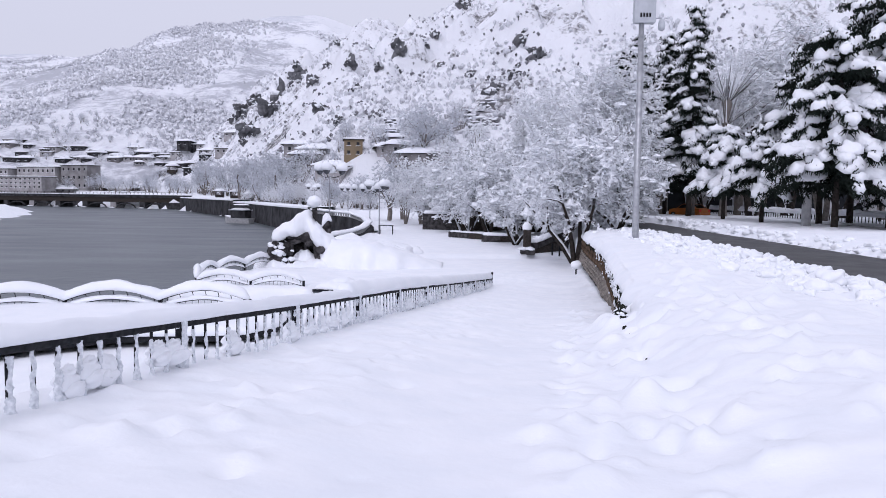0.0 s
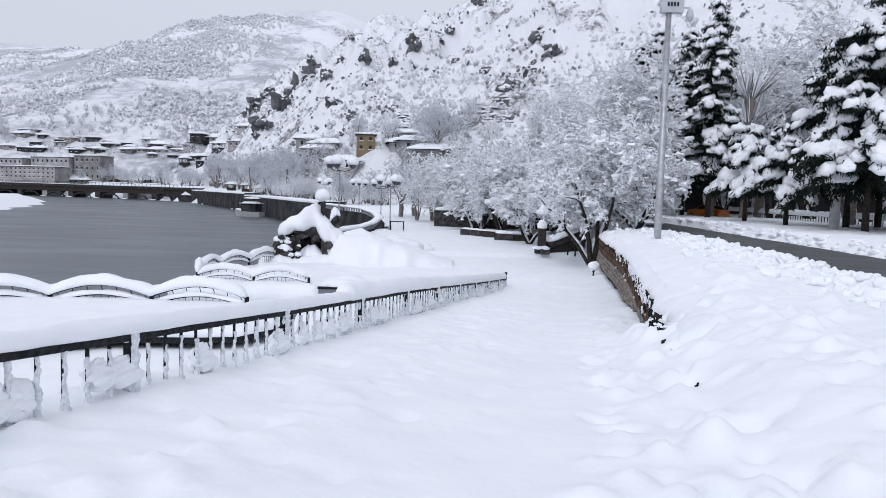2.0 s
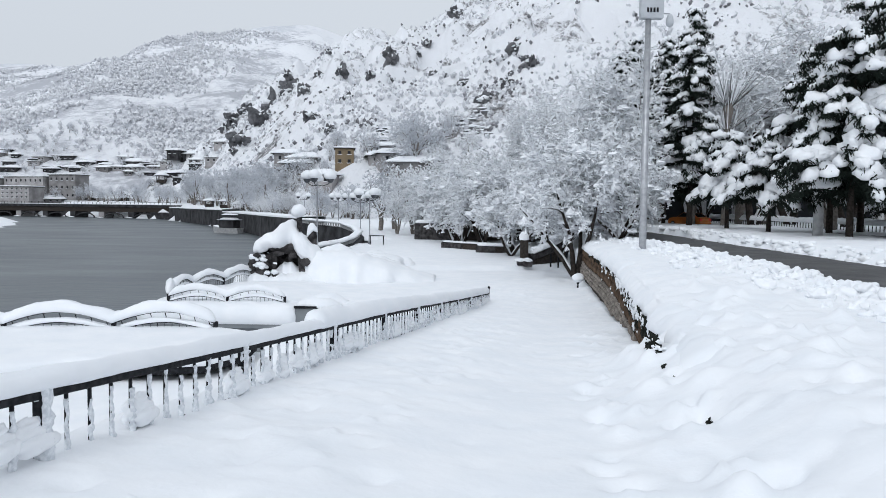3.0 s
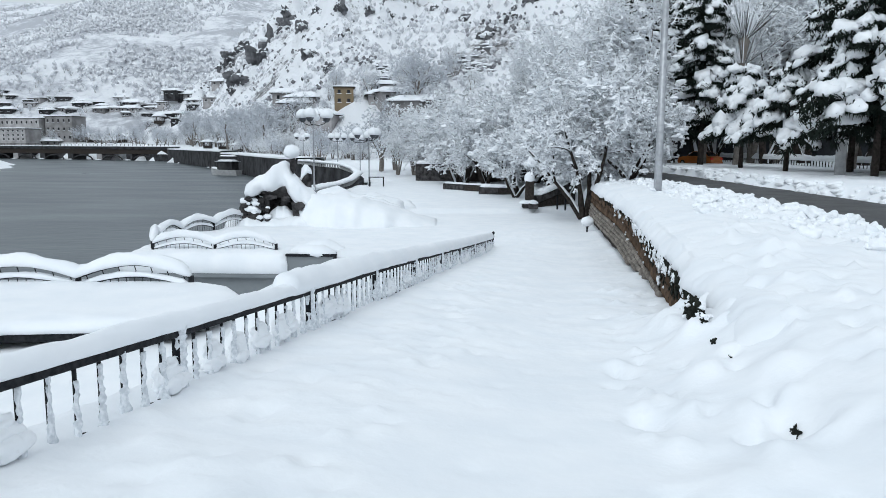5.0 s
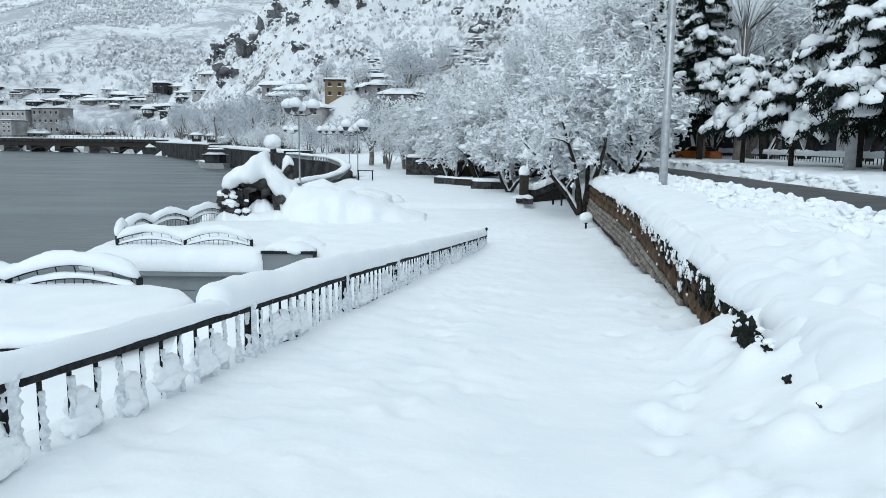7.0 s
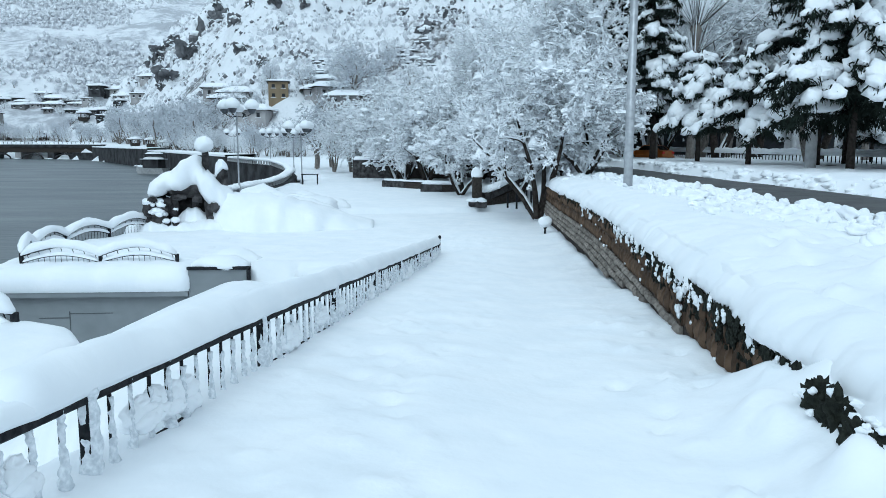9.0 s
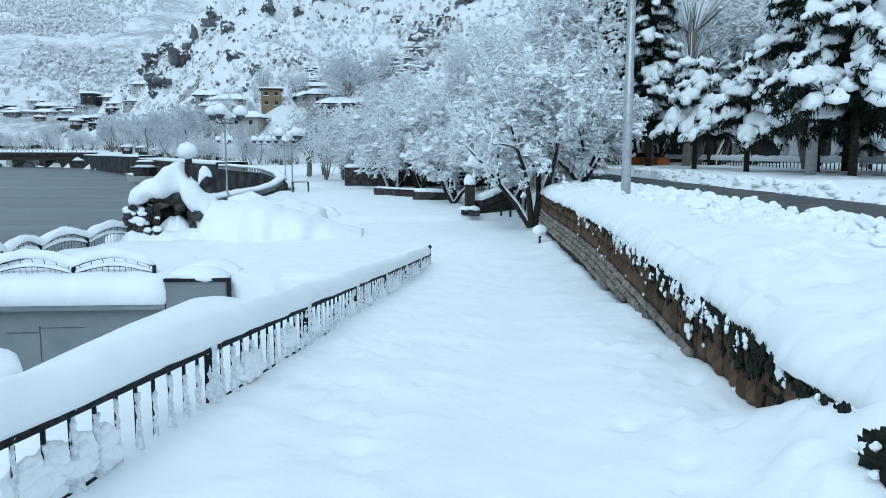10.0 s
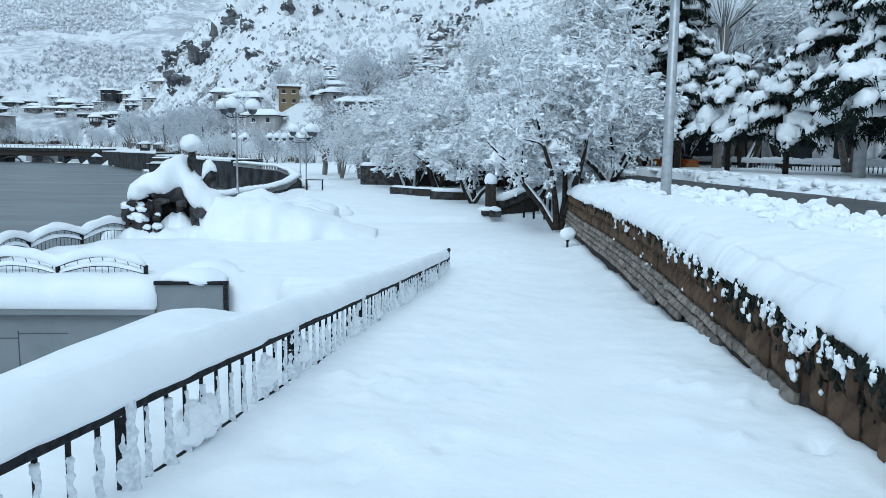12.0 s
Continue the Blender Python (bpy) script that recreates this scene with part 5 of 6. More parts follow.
hr = random.Random(101)
for k in range(150):
    row = k % 5
    y = 364 + row * 20 + hr.uniform(-10, 10)
    x = -310 + (k // 5) * 8.6 + hr.uniform(-6, 6) + row * 2
    if hill_ground(x, y) > 31 or x > -118 and y > 380:
        continue
    w, h = hr.uniform(5, 11), hr.uniform(1.6, 2.4)
    house((x, y, hill_ground(x, y) - 1.4), w, hr.uniform(7, 9), h, hr.uniform(-25, 15), hr.choice((FARWALL, FARWALL, QUAY)), 1, hr.random() < 0.6)
for x, y, w, h, tn in [(-226, 364, 26, 9.5, -12), (-200, 362, 22, 10.5, -14), (-180, 359, 15, 11.5, -15), (-205, 350, 34, 5.5, -14)]:
    house((x, y, 2.5), w, 9, h, tn, FARWALL, 3 if h > 5 else 1, False, "apartment_building", "long grey apartment building with a flat snowy roof", "town blocks")
for x, y, w, h, tn, m, gb, z in [(-28.2, 209, 5.0, 4.6, 8, OCHRE, False, 12.0), (-49.8, 236, 7, 3, 5, FARWALL, True, 14.0), (-41.4, 224, 8, 3, -12, FARWALL, True, 12.0), (-17.1, 215.5, 6, 2.0, -20, FARWALL, True, 16.0), (-18, 207, 7, 2.2, 10, FARWALL, True, 12.5), (-10.4, 196, 7, 2.8, -8, FARWALL, True, 9.7), (-43.4, 221.5, 8, 2.8, -6, FARWALL, True, 10.4), (-32, 196, 7, 2.6, -10, FARWALL, True, 9.6), (-15, 202, 7, 3, 20, FARWALL, True, 12.0), (-11, 188, 6, 3, 20, FARWALL, True, 8.0), (-6, 200, 7, 2.6, -10, FARWALL, True, 10.5)]:
    g = max(hill_ground(x, y), ground_z(x, y))
    z = min(z, g + 2.0)
    hs = house((x, y, z), w, 6, h, tn, m, 1 if h < 4 else 2, gb, label="ochre plastered house on the hillside" if m is OCHRE else "plastered hillside house with a snow-covered roof", group="hillside houses")

for k in range(70):
    y = 357 + hr.uniform(0, 62)
    x = -285 + k * 2.4 + hr.uniform(-8, 8)
    if hill_ground(x, y) > 29:
        continue
    house((x, y, hill_ground(x, y) - 1.0), hr.uniform(3.5, 6.5), hr.uniform(4, 6), hr.uniform(1.3, 2.2), hr.uniform(-30, 30), hr.choice((FARWALL, QUAY)), 1, hr.random() < 0.4)

# snow-topped pavilions along the far quay
for k, (x, y, w, h) in enumerate([(-168, 357, 4.2, 4.6), (-154, 358, 3.6, 4.6), (-135, 357, 4.6, 5.0), (-126, 356, 3.8, 4.8), (-61, 222, 3.0, 2.7), (-55, 216, 2.6, 2.7), (-44, 202, 3.0, 2.6), (-50, 209, 2.6, 2.5), (-38, 194, 2.6, 2.5), (-74, 252, 3.2, 3.0), (-83, 264, 3.2, 3.0)]):
    pv = root("pavilion", (x, y, hill_ground(x, y) - 0.1), "small open pavilion with a snow-covered roof", "pavilion", "quayside pavilions", turn=hr.uniform(0, 45))
    for a in (-1, 1):
        for b in (-1, 1):
            part("post", Soup().box(a * w * 0.4 - 0.1, b * w * 0.4 - 0.1, 0, a * w * 0.4 + 0.1, b * w * 0.4 + 0.1, h * 0.7), QUAY, pv)
    part("counter", Soup().box(-w * 0.42, -w * 0.42, 0, w * 0.42, w * 0.42, h * 0.34, chamfer=0.05), MORTAR, pv)
    part("roof", Soup().lathe([(w * 0.7, h * 0.68), (w * 0.68, h * 0.72), (w * 0.1, h * 0.9)], 8), MORTAR, pv)
    part("snow", Soup().lathe([(w * 0.7, h * 0.725), (w * 0.74, h * 0.8), (w * 0.55, h * 0.92), (w * 0.15, h * 1.04), (0.02, h * 1.06)], 12), SNOW_FAR, pv, "", True)

# terraced walls on the slope
tw = root("terrace_steps", label="rows of low dark terrace walls on a snowy slope", category="terrace walls")
for k in range(40):
    x, y = (hr.uniform(4, 12), 212 + (k % 10) * 2.0) if k % 3 else (hr.uniform(-22, -15), 222 + (k % 10) * 1.6)
    z = castle_hill(x, y)
    L = hr.uniform(2, 4.5)
    part("wall_piece", Soup().box(x - L / 2, y, z - 3, x + L / 2, y + 1.2, z + 0.45, chamfer=0.1), CLIFF, tw)
    part("snow_cap", Soup().ridge([(x - L / 2, y + 0.8, z + 0.5), (x + L / 2, y + 0.8, z + 0.5)], 1.2, 0.45, k, 0.8, 0.2), SNOW_FAR, tw, "", True)

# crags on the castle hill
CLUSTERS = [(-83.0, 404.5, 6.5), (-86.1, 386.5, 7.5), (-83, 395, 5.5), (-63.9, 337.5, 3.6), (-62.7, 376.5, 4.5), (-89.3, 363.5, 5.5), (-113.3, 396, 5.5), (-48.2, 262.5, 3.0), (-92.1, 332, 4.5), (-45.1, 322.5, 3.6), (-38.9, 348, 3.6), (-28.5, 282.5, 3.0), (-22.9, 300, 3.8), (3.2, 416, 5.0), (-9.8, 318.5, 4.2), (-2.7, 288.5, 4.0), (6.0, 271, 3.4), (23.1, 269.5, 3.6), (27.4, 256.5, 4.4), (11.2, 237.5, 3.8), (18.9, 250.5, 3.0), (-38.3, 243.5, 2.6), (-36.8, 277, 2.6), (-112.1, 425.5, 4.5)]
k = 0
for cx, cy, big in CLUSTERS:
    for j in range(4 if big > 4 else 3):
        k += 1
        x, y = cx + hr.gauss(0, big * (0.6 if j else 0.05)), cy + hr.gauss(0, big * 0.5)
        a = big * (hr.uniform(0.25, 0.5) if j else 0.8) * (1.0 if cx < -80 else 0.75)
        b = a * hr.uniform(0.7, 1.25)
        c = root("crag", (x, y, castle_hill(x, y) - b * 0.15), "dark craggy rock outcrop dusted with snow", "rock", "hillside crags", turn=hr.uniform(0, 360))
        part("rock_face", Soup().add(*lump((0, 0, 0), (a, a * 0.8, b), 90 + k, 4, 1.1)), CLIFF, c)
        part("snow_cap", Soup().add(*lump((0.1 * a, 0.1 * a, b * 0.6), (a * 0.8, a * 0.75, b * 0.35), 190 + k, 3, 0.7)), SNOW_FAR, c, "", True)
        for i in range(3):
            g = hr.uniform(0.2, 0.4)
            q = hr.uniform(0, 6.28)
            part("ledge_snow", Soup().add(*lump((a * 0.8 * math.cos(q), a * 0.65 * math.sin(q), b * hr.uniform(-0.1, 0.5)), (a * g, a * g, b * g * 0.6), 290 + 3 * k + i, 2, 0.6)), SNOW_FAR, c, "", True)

# scrub on the slopes
SCRUB = material("frosted_scrub", (0.46, 0.465, 0.49), 0.95, colour2=(0.78, 0.79, 0.82), scale=0.5)
DARK_SCRUB = material("dark_scrub", (0.10, 0.10, 0.105), 0.95, colour2=(0.34, 0.34, 0.36), scale=0.5)


def scrub(name, n, x0, x1, y0, y1, size, tall, height, mat, label, cut, scale, seed):
    """Thickets of small bare trees, each a jagged upright tuft, dense in patches and thin between them."""
    s = Soup()
    made = 0
    while made < n:
        x, y = hr.uniform(x0, x1), hr.uniform(y0, y1)
        if fbm(x, y, scale, 4, seed) < cut + hr.gauss(0, 0.10):
            continue
        z = height(x, y)
        if z < 3:
            continue
        made += 1
        r = size * hr.uniform(0.5, 1.3)
        h = r * tall * hr.uniform(0.6, 1.4)
        p = [(x, y, z - 0.4)]
        for i in range(6):
            a = 1.047 * i + hr.uniform(-0.3, 0.3)
            e = r * hr.uniform(0.5, 1.25)
            p.append((x + e * math.cos(a), y + e * math.sin(a), z + h * hr.uniform(0.2, 0.75)))
        p.append((x + hr.uniform(-0.3, 0.3) * r, y, z + h))
        s.add(p, [(0, 1 + (i + 1) % 6, 1 + i) for i in range(6)] + [(7, 1 + i, 1 + (i + 1) % 6) for i in range(6)])
    thing(name, s, mat, label, "scrub", kind="stuff")


scrub("slope_scrub", 1500, -140, 120, 215, 470, 0.7, 1.5, castle_hill, DARK_SCRUB, "dark frosted scrub over the craggy slope", 0.16, 0.035, 13.0)
scrub("slope_scrub_pale", 9000, -140, 200, 205, 470, 0.75, 2.0, castle_hill, SCRUB, "grey frosted scrub over the craggy slope", 0.02, 0.022, 31.0)
scrub("valley_scrub", 21000, -820, 60, 410, 1010, 1.6, 1.9, left_hill, SCRUB, "grey frosted woodland over a far hillside", 0.04, 0.009, 3.0)


# ---------------- trees ----------------
def grow_tree(seed, height, spread_r, stems, twigs, lean=0.25, droop=0.25):
    """Limbs and twigs of a leafless tree: lists of bars (start, end, radius, radius)."""
    r = random.Random(seed)
    limbs, fine = [], []

    def branch(p, d, length, rad, level):
        n = 4
        q = p.copy()
        for i in range(n):
            d2 = (d + Vector((r.gauss(0, 0.16), r.gauss(0, 0.16), r.gauss(0, 0.10)))).normalized()
            e = q + d2 * (length / n)
            r0, r1 = rad * (1 - 0.7 * i / n), rad * (1 - 0.7 * (i + 1) / n)
            (limbs if level < 2 else fine).append((q.copy(), e.copy(), r0, r1))
            if level < 3 and (i > 0 or level > 0):
                kids = (2, 3, 2)[level] if level < 3 else 0
                for _ in range(kids):
                    if level == 2 and r.random() < 0.35:
                        continue
                    a = r.uniform(0, 6.283)
                    side = d2.cross(Vector((math.cos(a), math.sin(a), 0.3))).normalized()
                    nd = (d2 * r.uniform(0.3, 0.8) + side * r.uniform(0.6, 1.1) + Vector((0, 0, (0.28, 0.15, -droop)[level]))).normalized()
                    branch(e, nd, length * r.uniform(0.42, 0.66), r1 * 0.6, level + 1)
            q, d = e, d2

    for k in range(stems):
        a = 6.283 * k / stems + r.uniform(-0.4, 0.4)
        d = Vector((math.cos(a) * lean, math.sin(a) * lean, 1)).normalized() if stems > 1 else Vector((0, 0, 1))
        branch(Vector((0.12 * math.cos(a), 0.12 * math.sin(a), 0)), d, height * r.uniform(0.5, 0.62), height * 0.018 + 0.02, 0)
    # keep to the outline of the crown and thin to the wanted number
    r.shuffle(fine)
    fine = [s for s in fine if math.hypot(s[1].x, s[1].y) < spread_r * 1.15][:twigs]
    return limbs, fine


def tree_meshes(seed, height, spread_r, stems, twigs, load, bark, frost, extra=2, clumps=40, lean=0.25, droop=0.25):
    limbs, fine = grow_tree(seed, height, spread_r, stems, twigs, lean, droop)
    r = np.random.RandomState(seed)
    t = Soup()
    t.tubes([s[0] for s in limbs], [s[1] for s in limbs], [s[2] for s in limbs], [max(s[3], 0.012) for s in limbs], 6)
    trunk = t.mesh("trunk", bark, True)
    a = np.array([s[0][:] for s in fine])
    b = np.array([s[1][:] for s in fine])
    # spurs along each twig
    A, B = [a], [b]
    for k in range(extra):
        f = r.rand(len(a), 1)
        p = a + (b - a) * f
        L = np.linalg.norm(b - a, axis=1, keepdims=True)
        d = r.normal(0, 1, (len(a), 3))
        d[:, 2] = d[:, 2] * 0.5 - droop * 0.4
        d /= np.linalg.norm(d, axis=1, keepdims=True)
        A.append(p)
        B.append(p + d * np.clip(L, 0.12, 0.55) * r.uniform(0.5, 1.0, (len(a), 1)))
    a, b = np.concatenate(A), np.concatenate(B)
    n0 = len(fine)
    w = Soup().tubes(a[:n0], b[:n0], np.full(n0, 0.016), np.full(n0, 0.008), 3)
    twig = w.mesh("twigs", bark)
    s = Soup()
    up = np.array([0, 0, 1.0])
    th = load * r.uniform(0.5, 1.4, len(a))
    s.tubes(a + up * th[:, None] * 0.7, b + up * th[:, None] * 0.5, th, th * 0.55, 3)
    la = np.array([q[0][:] for q in limbs])
    lb = np.array([q[1][:] for q in limbs])
    lr = np.array([q[2] for q in limbs])
    tilt = np.abs((lb - la)[:, 2]) / np.maximum(np.linalg.norm(lb - la, axis=1), 1e-6)
    ok = tilt < 0.9
    if ok.any():
        s.tubes(la[ok] + up * lr[ok][:, None] * 0.8, lb[ok] + up * lr[ok][:, None] * 0.7, lr[ok] * 0.8 + load * 0.4, lr[ok] * 0.5 + load * 0.4, 5)
    if clumps:
        pick = r.choice(len(a), clumps)
        top = a[pick] + (b[pick] - a[pick]) * 0.5
        s.blobs(top, [(q, q * 0.9, q * 0.55) for q in r.uniform(0.10, 0.40, clumps)], seed, 2, 0.35, True)
        big = r.choice(len(a), clumps // 14)
        s.blobs(b[big] - up * 0.1, [(q, q * 0.85, q * 0.75) for q in r.uniform(0.3, 0.55, len(big))], seed + 1, 3, 0.5, True)
    snow = s.mesh("snow", frost, False)
    return trunk, twig, snow


def plant(name, meshes, at, turn, scale, label, category="tree", group="", names=("trunk", "crown", "snow")):
    r = root(name, at, label, category, group, turn=turn)
    r.scale = (scale[0], scale[0], scale[1]) if hasattr(scale, "__len__") else (scale, scale, scale)
    for n, me in zip(names, meshes):
        o = part(n, me, None, r)
        if n != "trunk":
            o["kind"] = "stuff"
    return r


T1 = tree_meshes(3, 9.0, 3.9, 5, 4600, 0.048, BARK, FROST, 4, 240, 0.42, 0.45)
T2 = tree_meshes(8, 7.0, 3.4, 4, 3400, 0.048, BARK, FROST, 3, 160, 0.55, 0.4)
T3 = tree_meshes(15, 7.5, 3.4, 4, 3400, 0.048, BARK, FROST, 3, 150, 0.5, 0.4)
T4 = tree_meshes(23, 15.0, 4.6, 2, 3200, 0.055, BARK_PALE, FROST, 3, 60, 0.2, 0.1)
T10 = tree_meshes(71, 19.0, 5.2, 2, 2600, 0.06, BARK, FROST, 3, 90, 0.12, 0.35)
T5 = tree_meshes(31, 12.0, 4.2, 2, 1500, 0.06, BARK_PALE, FROST_GREY, 2, 0, 0.2, 0.0)
T6 = tree_meshes(42, 12.0, 3.6, 3, 1100, 0.075, BARK_PALE, FROST_GREY, 2, 0, 0.15, 0.0)
T7 = tree_meshes(47, 8.0, 3.8, 4, 1400, 0.065, BARK_PALE, FROST, 2, 0, 0.4, 0.1)

plant("park_tree", T1, (7.9, 45.9, -2.55), 20, (0.9, 1.05), "multi-stemmed dark tree loaded with fresh snow", group="park trees")
plant("park_tree", T2, (8.7, 56.5, -2.5), 110, 1.05, "forked leafless tree loaded with fresh snow", group="park trees")
plant("park_tree", T3, (5.5, 62, -2.5), 60, 0.9, "leafless park tree with snow on every twig", group="park trees")
plant("park_tree", T2, (3.9, 76, -2.4), 230, 1.3, "leafless park tree with snow on every twig", group="park trees")
plant("park_tree", T3, (6.8, 80, -2.4), 10, 1.4, "leafless park tree with snow on every twig", group="park trees")
plant("park_tree", T1, (11.0, 72, -2.0), 140, 0.95, "leafless park tree with snow on every twig", group="park trees")
plant("park_tree", T7, (-2.5, 95, -2.4), 60, 0.55, "small shrubby tree laden with snow", group="park trees")
plant("park_tree", T7, (0.5, 93, -2.4), 160, 0.7, "small shrubby tree laden with snow", group="park trees")
plant("park_tree", T7, (-6.5, 104, -2.4), 20, 0.8, "rounded tree white with frost", group="park trees")
plant("park_tree", T6, (-10, 118, -2.4), 20, (1.1, 0.95), "rounded tree white with frost", group="park trees")
plant("park_tree", T7, (2.0, 110, -2.4), 220, 1.25, "rounded tree white with frost", group="park trees")
plant("park_tree", T7, (8, 102, -2.4), 120, 1.35, "rounded tree white with frost", group="park trees")
plant("park_tree", T3, (12.5, 92, -2.0), 300, 1.3, "leafless park tree with snow on every twig", group="park trees")
plant("park_tree", T6, (-8.0, 200, 10.5), 200, (2.0, 1.6), "large grey rounded bare tree dusted with frost", group="park trees")
plant("street_tree", T4, (13.8, 66, -0.6), 20, 1.0, "tall bare tree with snow-laden branches", group="street trees")
plant("street_tree", T4, (17.0, 84, -0.4), 200, 1.1, "tall bare tree with snow-laden branches", group="street trees")
plant("street_tree", T4, (12.0, 96, -1.0), 100, 1.0, "tall bare tree with snow-laden branches", group="street trees")
plant("street_tree", T4, (27.2, 84.5, -0.4), 40, 1.0, "tall bare tree with snow-laden branches", group="street trees")
plant("street_tree", T1, (29.0, 86.0, -0.4), 150, (0.9, 1.3), "forked street tree loaded with fresh snow", group="street trees")
plant("street_tree", T4, (30.5, 80, -0.4), 280, 1.15, "tall bare tree with snow-laden branches", group="street trees")
plant("street_tree", T4, (33.0, 80, -0.4), 30, 1.3, "tall bare tree with snow-laden branches", group="street trees")
plant("street_tree", T4, (26.0, 92, -0.4), 130, 1.2, "tall bare tree with snow-laden branches", group="street trees")
plant("street_tree", T4, (30.0, 60, -0.4), 170, 0.9, "tall bare tree with snow-laden branches", group="street trees")
plant("street_tree", T10, (31.0, 77.5, -0.4), 15, 1.05, "tall dark-limbed tree with drooping snow-laden branches", group="street trees")
plant("street_tree", T10, (35.5, 79, -0.4), 190, 1.1, "tall dark-limbed tree with drooping snow-laden branches", group="street trees")
plant("street_tree", T10, (28.6, 90, -0.4), 100, 1.1, "tall dark-limbed tree with drooping snow-laden branches", group="street trees")
plant("street_tree", T10, (37.5, 72, -0.4), 280, 1.0, "tall dark-limbed tree with drooping snow-laden branches", group="street trees")
plant("street_tree", T5, (38.0, 66, -0.4), 70, 1.3, "tall bare tree with snow-laden branches", group="street trees")
plant("street_tree", T5, (22.0, 104, -0.4), 250, 1.3, "tall bare tree with snow-laden branches", group="street trees")


def conifer_meshes(seed, height, bare, radius, load, taper=0.7):
    """A pine: bare trunk below, tiers of drooping boughs with dark hanging needles, long puffy pads of snow along their tops."""
    r = random.Random(seed)
    t = Soup().lathe([(height * 0.008 + 0.12, 0), (height * 0.007 + 0.08, bare), (0.05, height * 0.97)], 9)
    boughs, dark, snow = [], Soup(), Soup()
    na, nb = [], []
    bv, bf = BALLS[2]

    def pad(c, along_, wide, long_, high, ph):
        """One lump of snow, stretched along a bough, its underside flat."""
        d = along_.normalized()
        w = d.cross(Vector((0, 0, 1))).normalized()
        n = w.cross(d)
        m = np.array([d[:], w[:], n[:]])
        k = 1 + 0.30 * np.sin(bv[:, 0] * 3.3 + ph) * np.sin(bv[:, 1] * 3.9 + 2 * ph) + 0.20 * np.sin(bv[:, 2] * 5 + bv[:, 0] * 5 + 3 * ph)
        p = bv * k[:, None] * np.array([long_, wide, high])
        p[:, 2] = np.where(p[:, 2] < 0, p[:, 2] * 0.4, p[:, 2])
        snow.add(p @ m + np.array(c[:]), bf)

    z = bare
    while z < height - 0.3:
        f = (z - bare) / (height - bare)
        reach = radius * (1 - f) ** taper * r.uniform(0.7, 1.15) + 0.35
        for k in range(r.randint(4, 7) if f < 0.75 else 4):
            a = r.uniform(0, 6.283)
            d = Vector((math.cos(a), math.sin(a), 0))
            L = reach * r.uniform(0.6, 1.1)
            p0 = Vector((0, 0, z + r.uniform(-0.4, 0.4)))
            sag = r.uniform(-0.5, -0.05)
            n = max(3, int(L / 0.32))
            line = [p0 + d * (L * i / n) + Vector((0, 0, 0.18 * L * math.sin(2.2 * i / n) + sag * L * (i / n) ** 2)) for i in range(n + 1)]
            boughs += [(line[i], line[i + 1], 0.045 * (1 - i / (n + 1))) for i in range(n)]
            for i in range(1, n + 1):
                q = line[i]
                size = (0.30 + 0.32 * (1 - f)) * r.uniform(0.8, 1.2)
                for _ in range(30):
                    e = Vector((r.gauss(0, 0.6), r.gauss(0, 0.6), r.gauss(-0.9, 0.4))).normalized()
                    o = q + Vector((r.gauss(0, 0.22), r.gauss(0, 0.22), r.gauss(-0.05, 0.10)))
                    na.append(o[:])
                    nb.append((o + e * size * r.uniform(0.4, 1.0))[:])
                if i > n * 0.3 and r.random() < load:
                    w = (0.24 + 0.22 * math.sin(math.pi * i / (n + 0.5))) * (0.8 + 0.45 * (1 - f)) * r.uniform(0.75, 1.4)
                    pad(q + Vector((r.gauss(0, 0.12), r.gauss(0, 0.12), 0.05)), line[i] - line[i - 1], w, w * r.uniform(0.9, 1.4), w * r.uniform(0.75, 1.1), r.uniform(0, 6.28))
        z += r.uniform(0.45, 0.85)
    t.tubes([b[0][:] for b in boughs], [b[1][:] for b in boughs], [b[2] for b in boughs], [b[2] * 0.8 for b in boughs], 4)
    dark.tubes(na, nb, [0.05] * len(na), [0.012] * len(na), 3)
    return t.mesh("trunk", BARK, True), dark.mesh("needles", NEEDLE), snow.mesh("snow", SNOW_PAD, True)


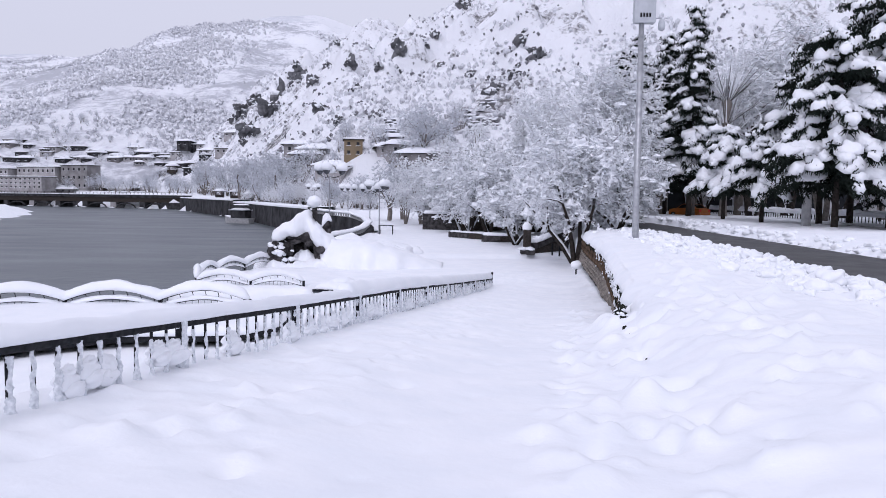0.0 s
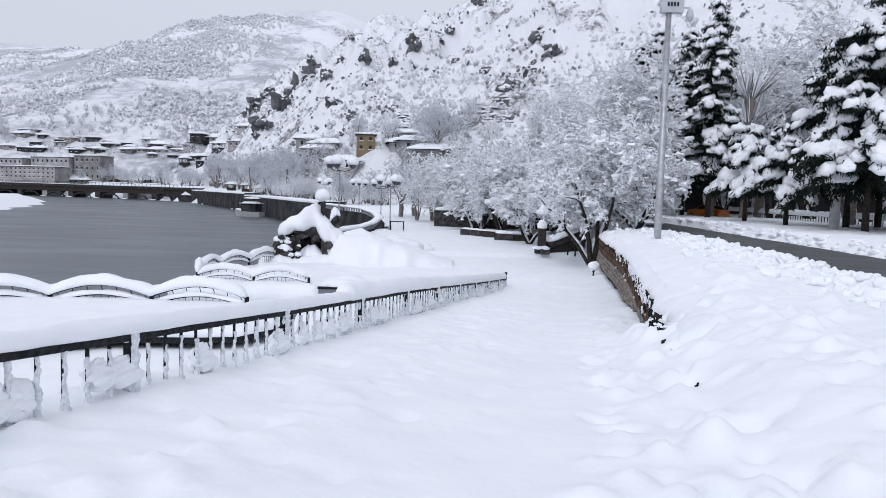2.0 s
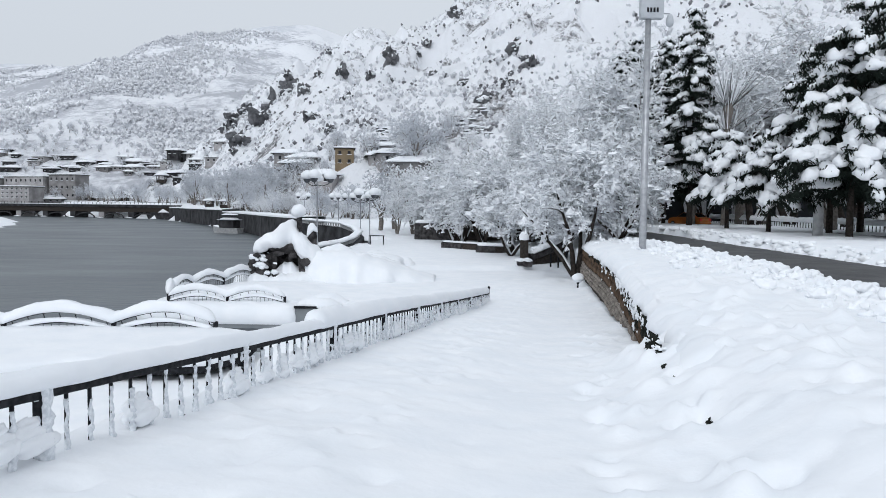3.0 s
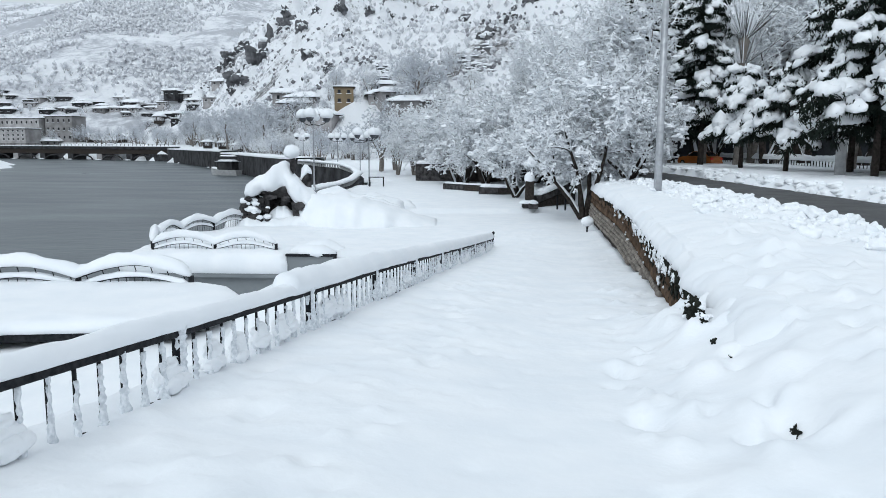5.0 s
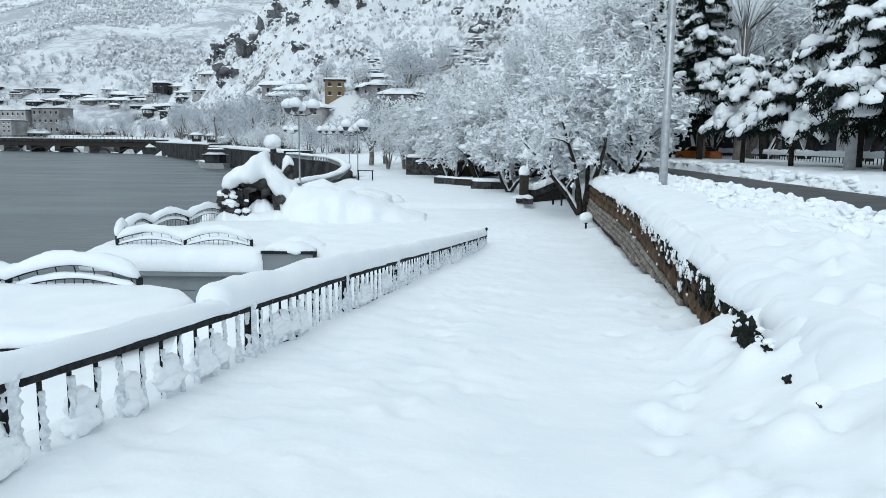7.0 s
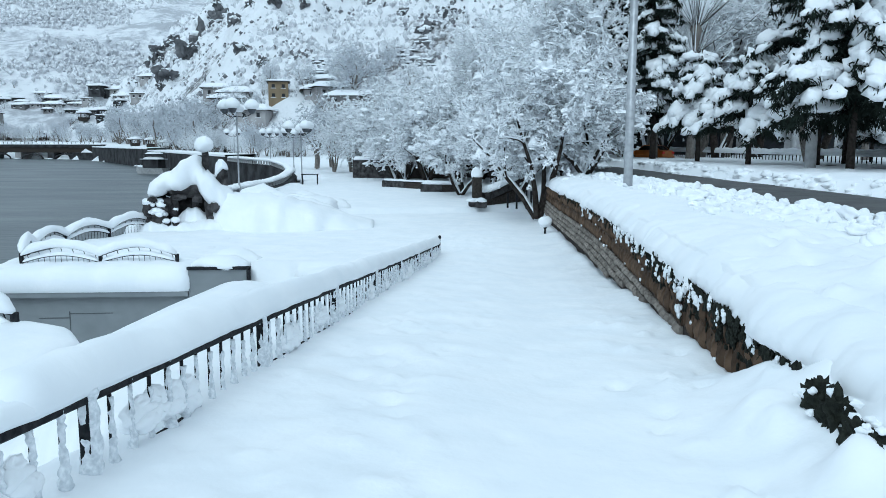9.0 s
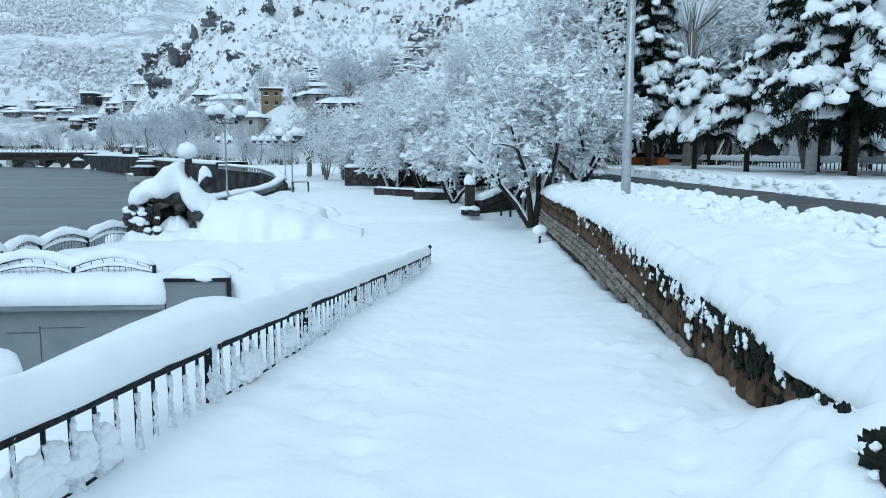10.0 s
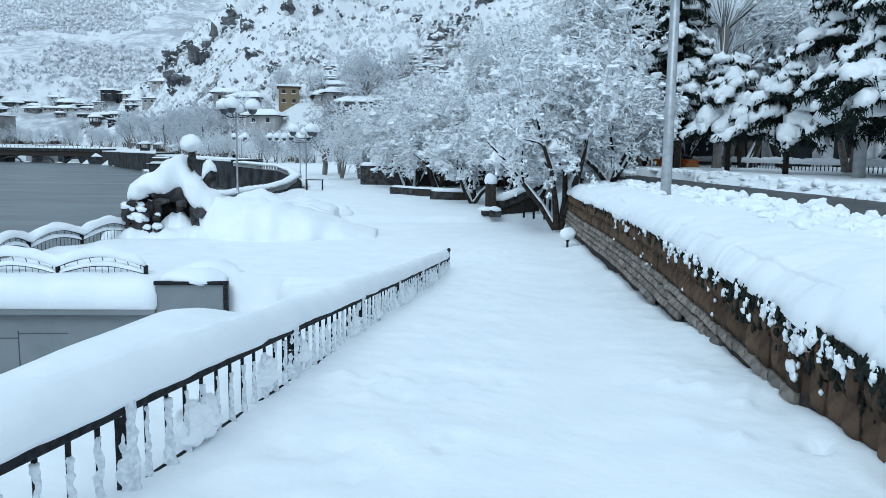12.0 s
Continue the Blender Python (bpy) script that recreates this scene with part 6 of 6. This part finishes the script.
C1 = conifer_meshes(2, 20, 3.4, 3.0, 0.42, 0.6)
C2 = conifer_meshes(5, 8.4, 2.9, 2.6, 0.9)
C3 = conifer_meshes(9, 13, 3.3, 4.0, 0.66, 0.4)
C4 = conifer_meshes(12, 7.4, 2.9, 2.5, 0.9)
T8 = tree_meshes(61, 12.0, 3.6, 3, 420, 0.13, BARK_PALE, FROST_GREY, 1, 0, 0.18, 0.0)
T9 = tree_meshes(66, 8.0, 3.6, 4, 420, 0.11, BARK_PALE, FROST, 1, 0, 0.35, 0.05)
NP = ("trunk", "needles", "snow")
for me, at, turn, sc, lab in [
    (C1, (22.9, 72.0, -0.4), 10, 1.0, "tall dark spruce with clinging snow"),
    (C1, (19.6, 80.0, -0.4), 130, 0.95, "tall dark spruce with clinging snow"),
    (C1, (22.6, 79.5, -0.4), 250, 0.95, "tall dark spruce with clinging snow"),
    (C2, (22.7, 62.0, -0.4), 40, 1.0, "pine with heavy pads of snow on its boughs"),
    (C4, (22.8, 54.4, -0.4), 200, 1.0, "pine with heavy pads of snow on its boughs"),
    (C3, (25.8, 52.0, -0.4), 100, 1.0, "dark pine with heavy pads of snow"),
    (C3, (23.0, 44.2, -0.4), 300, 0.95, "dark pine with heavy pads of snow"),
    (C3, (27.0, 45.5, -0.4), 20, 1.15, "dark pine with heavy pads of snow"),
    (C1, (29.5, 55.0, -0.4), 80, 0.9, "tall dark spruce with clinging snow"),
    (C4, (34.5, 60.0, -0.4), 60, 0.75, "small pine buried under snow"),
    (C3, (33.0, 49.0, -0.4), 200, 1.2, "dark pine with heavy pads of snow"),
    (C1, (20.9, 93.0, -0.4), 200, 1.0, "tall dark spruce with clinging snow"),
]:
    plant("pine", me, at, turn, sc, lab, group="street pines", names=NP)
# pollarded street tree: a thick knuckled trunk with a brush of frosted shoots
pt = root("pollard_tree", (26.2, 72.0, -0.45), "pollarded street tree with a brush of frosted shoots", "tree")
part("trunk", Soup().lathe([(0.42, 0), (0.34, 1.5), (0.30, 7), (0.34, 10.2), (0.5, 11.0), (0.4, 11.5), (0.1, 11.7)], 11), BARK_PALE, pt, "", True)
pa, pe, prnd = [], [], random.Random(91)
for k in range(130):
    a, e = prnd.uniform(0, 6.283), prnd.uniform(0.1, 1.1)
    z = prnd.choice((11.3, 11.3, 11.3, 9.2, 7.6))
    o = Vector((0.3 * math.cos(a), 0.3 * math.sin(a), z))
    tip = o + Vector((math.cos(a) * math.sin(e), math.sin(a) * math.sin(e), math.cos(e))) * prnd.uniform(1.6, 4.6)
    pa.append(o[:])
    pe.append(tip[:])
part("brush", Soup().tubes(pa, pe, [0.035] * 130, [0.012] * 130, 3), BARK, pt)
part("snow", Soup().tubes([(x, y, z + 0.04) for x, y, z in pa], [(x, y, z + 0.03) for x, y, z in pe], [0.05] * 130, [0.03] * 130, 3), FROST, pt)

for k, (x, y, h) in enumerate([(20.4, 82, 4.5), (21.5, 86, 5), (24.6, 76, 4), (18.9, 88, 4.5), (22.0, 78.5, 3.6)]):
    st = root("bare_trunk", (x, y, -0.45), "slim bare tree trunk dusted with snow", "tree", "street trunks")
    part("trunk", Soup().lathe([(0.2, 0), (0.15, h * 0.5), (0.1, h)], 9), BARK_PALE, st, "", True)

# more frosted trees behind the park and the street
br = random.Random(55)
for k in range(26):
    x, y = br.uniform(10, 75), br.uniform(98, 170)
    plant("street_tree", br.choice((T4, T5, T6)), (x, y, -0.8), br.uniform(0, 360), br.uniform(0.9, 1.4), "tall bare tree with snow-laden branches", group="street trees")
for x, y, me, sc in [(9.5, 64, T3, 1.1), (12.2, 58, T2, 1.15), (2.0, 84, T2, 1.0), (7.5, 90, T3, 1.2), (-1.5, 101, T7, 0.8), (11.5, 50.5, T3, 0.95), (15, 74, T1, 1.1), (9.8, 76, T1, 0.95), (4.8, 98, T7, 1.2), (1.2, 87, T3, 1.4), (-1.2, 97, T2, 1.3), (3.0, 104, T3, 1.7), (-4.5, 109, T7, 1.3), (-8.5, 126, T6, 0.95), (0.5, 118, T7, 1.7), (6.5, 112, T7, 1.7), (9.5, 84, T2, 1.5)]:
    plant("park_tree", me, (x, y, ground_z(x, y) - 0.1), br.uniform(0, 360), sc, "leafless park tree with snow on every twig", group="park trees")

# riverside trees across the water and below the hill
tr = random.Random(77)
for k in range(96):
    s = k / 95
    x = -205 + 185 * s + tr.uniform(-4, 4)
    y = along([(-210, 360), (-107, 305), (-60, 225), (-30, 165), (-10, 140)], x) + tr.uniform(2, 22)
    if ground_z(x, y) < -4:
        continue
    me = tr.choice((T8, T8, T9)) if y > 200 else tr.choice((T6, T7))
    sc = tr.uniform(0.65, 1.15) * (1.35 if -112 < x < -45 else 0.75)
    plant("riverside_tree", me, (x, y, ground_z(x, y) - 0.2), tr.uniform(0, 360), sc, "grey frosted tree on the far river bank", group="riverside trees")


# public building behind the pines
pb = root("public_building", (52, 92, -0.5), "grey public building with tall arched openings", "building", turn=-28)
part("wall", Soup().box(-26, -5, 0, 26, 8, 10), POLE_CONCRETE, pb)
part("roof", Soup().box(-26.6, -5.6, 10, 26.6, 8.6, 10.7, chamfer=0.2), SNOW_FAR, pb, "flat roof under snow")
for k in range(10):
    x = -22.5 + 5 * k
    v = [(x - 1.5, -5.06, 0.3), (x + 1.5, -5.06, 0.3)] + [(x + 1.5 * math.cos(a), -5.06, 4.6 + 1.5 * math.sin(a)) for a in np.linspace(0, math.pi, 9)]
    part("arched_opening", Soup().add(v, [tuple(range(len(v)))]), DARKGLASS, pb)
    part("column", Soup().lathe([(0.4, 0), (0.32, 0.4), (0.3, 5.6), (0.42, 6.0)], 10, (x + 2.5, -5.6, 0)), POLE_CONCRETE, pb)
    part("upper_window", Soup().box(x - 0.9, -5.08, 7.3, x + 0.9, -4.98, 9.1), DARKGLASS, pb)
kb = root("kiosk", (22.4, 101, -0.6), "small beige street building with a dark doorway", "building", turn=-8)
part("wall", Soup().box(-3, -2, 0, 3, 2, 3.4), FARWALL, kb)
part("door", Soup().box(-0.6, -2.06, 0, 0.6, -1.98, 2.2), DARKGLASS, kb)
part("roof", Soup().box(-3.4, -2.4, 3.4, 3.4, 2.4, 3.9, chamfer=0.15), SNOW_FAR, kb)

for k in range(150):
    x, y = tr.uniform(-310, -95), tr.uniform(358, 470)
    plant("valley_tree", tr.choice((T8, T9)), (x, y, max(ground_z(x, y), left_hill(x, y)) - 0.3), tr.uniform(0, 360), tr.uniform(0.35, 0.7), "grey frosted tree among far houses", group="valley trees")
for k in range(64):
    x, y = tr.uniform(-262, -112), tr.uniform(353, 372)
    plant("valley_tree", tr.choice((T8, T9, T9)), (x, y, hill_ground(x, y) - 0.3), tr.uniform(0, 360), tr.uniform(0.3, 0.75), "grey frosted tree beside far riverside buildings", group="valley trees")
for k in range(100):
    x, y = tr.uniform(-72, 8), tr.uniform(168, 226)
    if hill_ground(x, y) < -4:
        continue
    plant("slope_tree", tr.choice((T8, T9, T9)), (x, y, hill_ground(x, y) - 0.3), tr.uniform(0, 360), tr.uniform(0.5, 0.9), "frosted tree at the foot of a hill", group="slope trees")
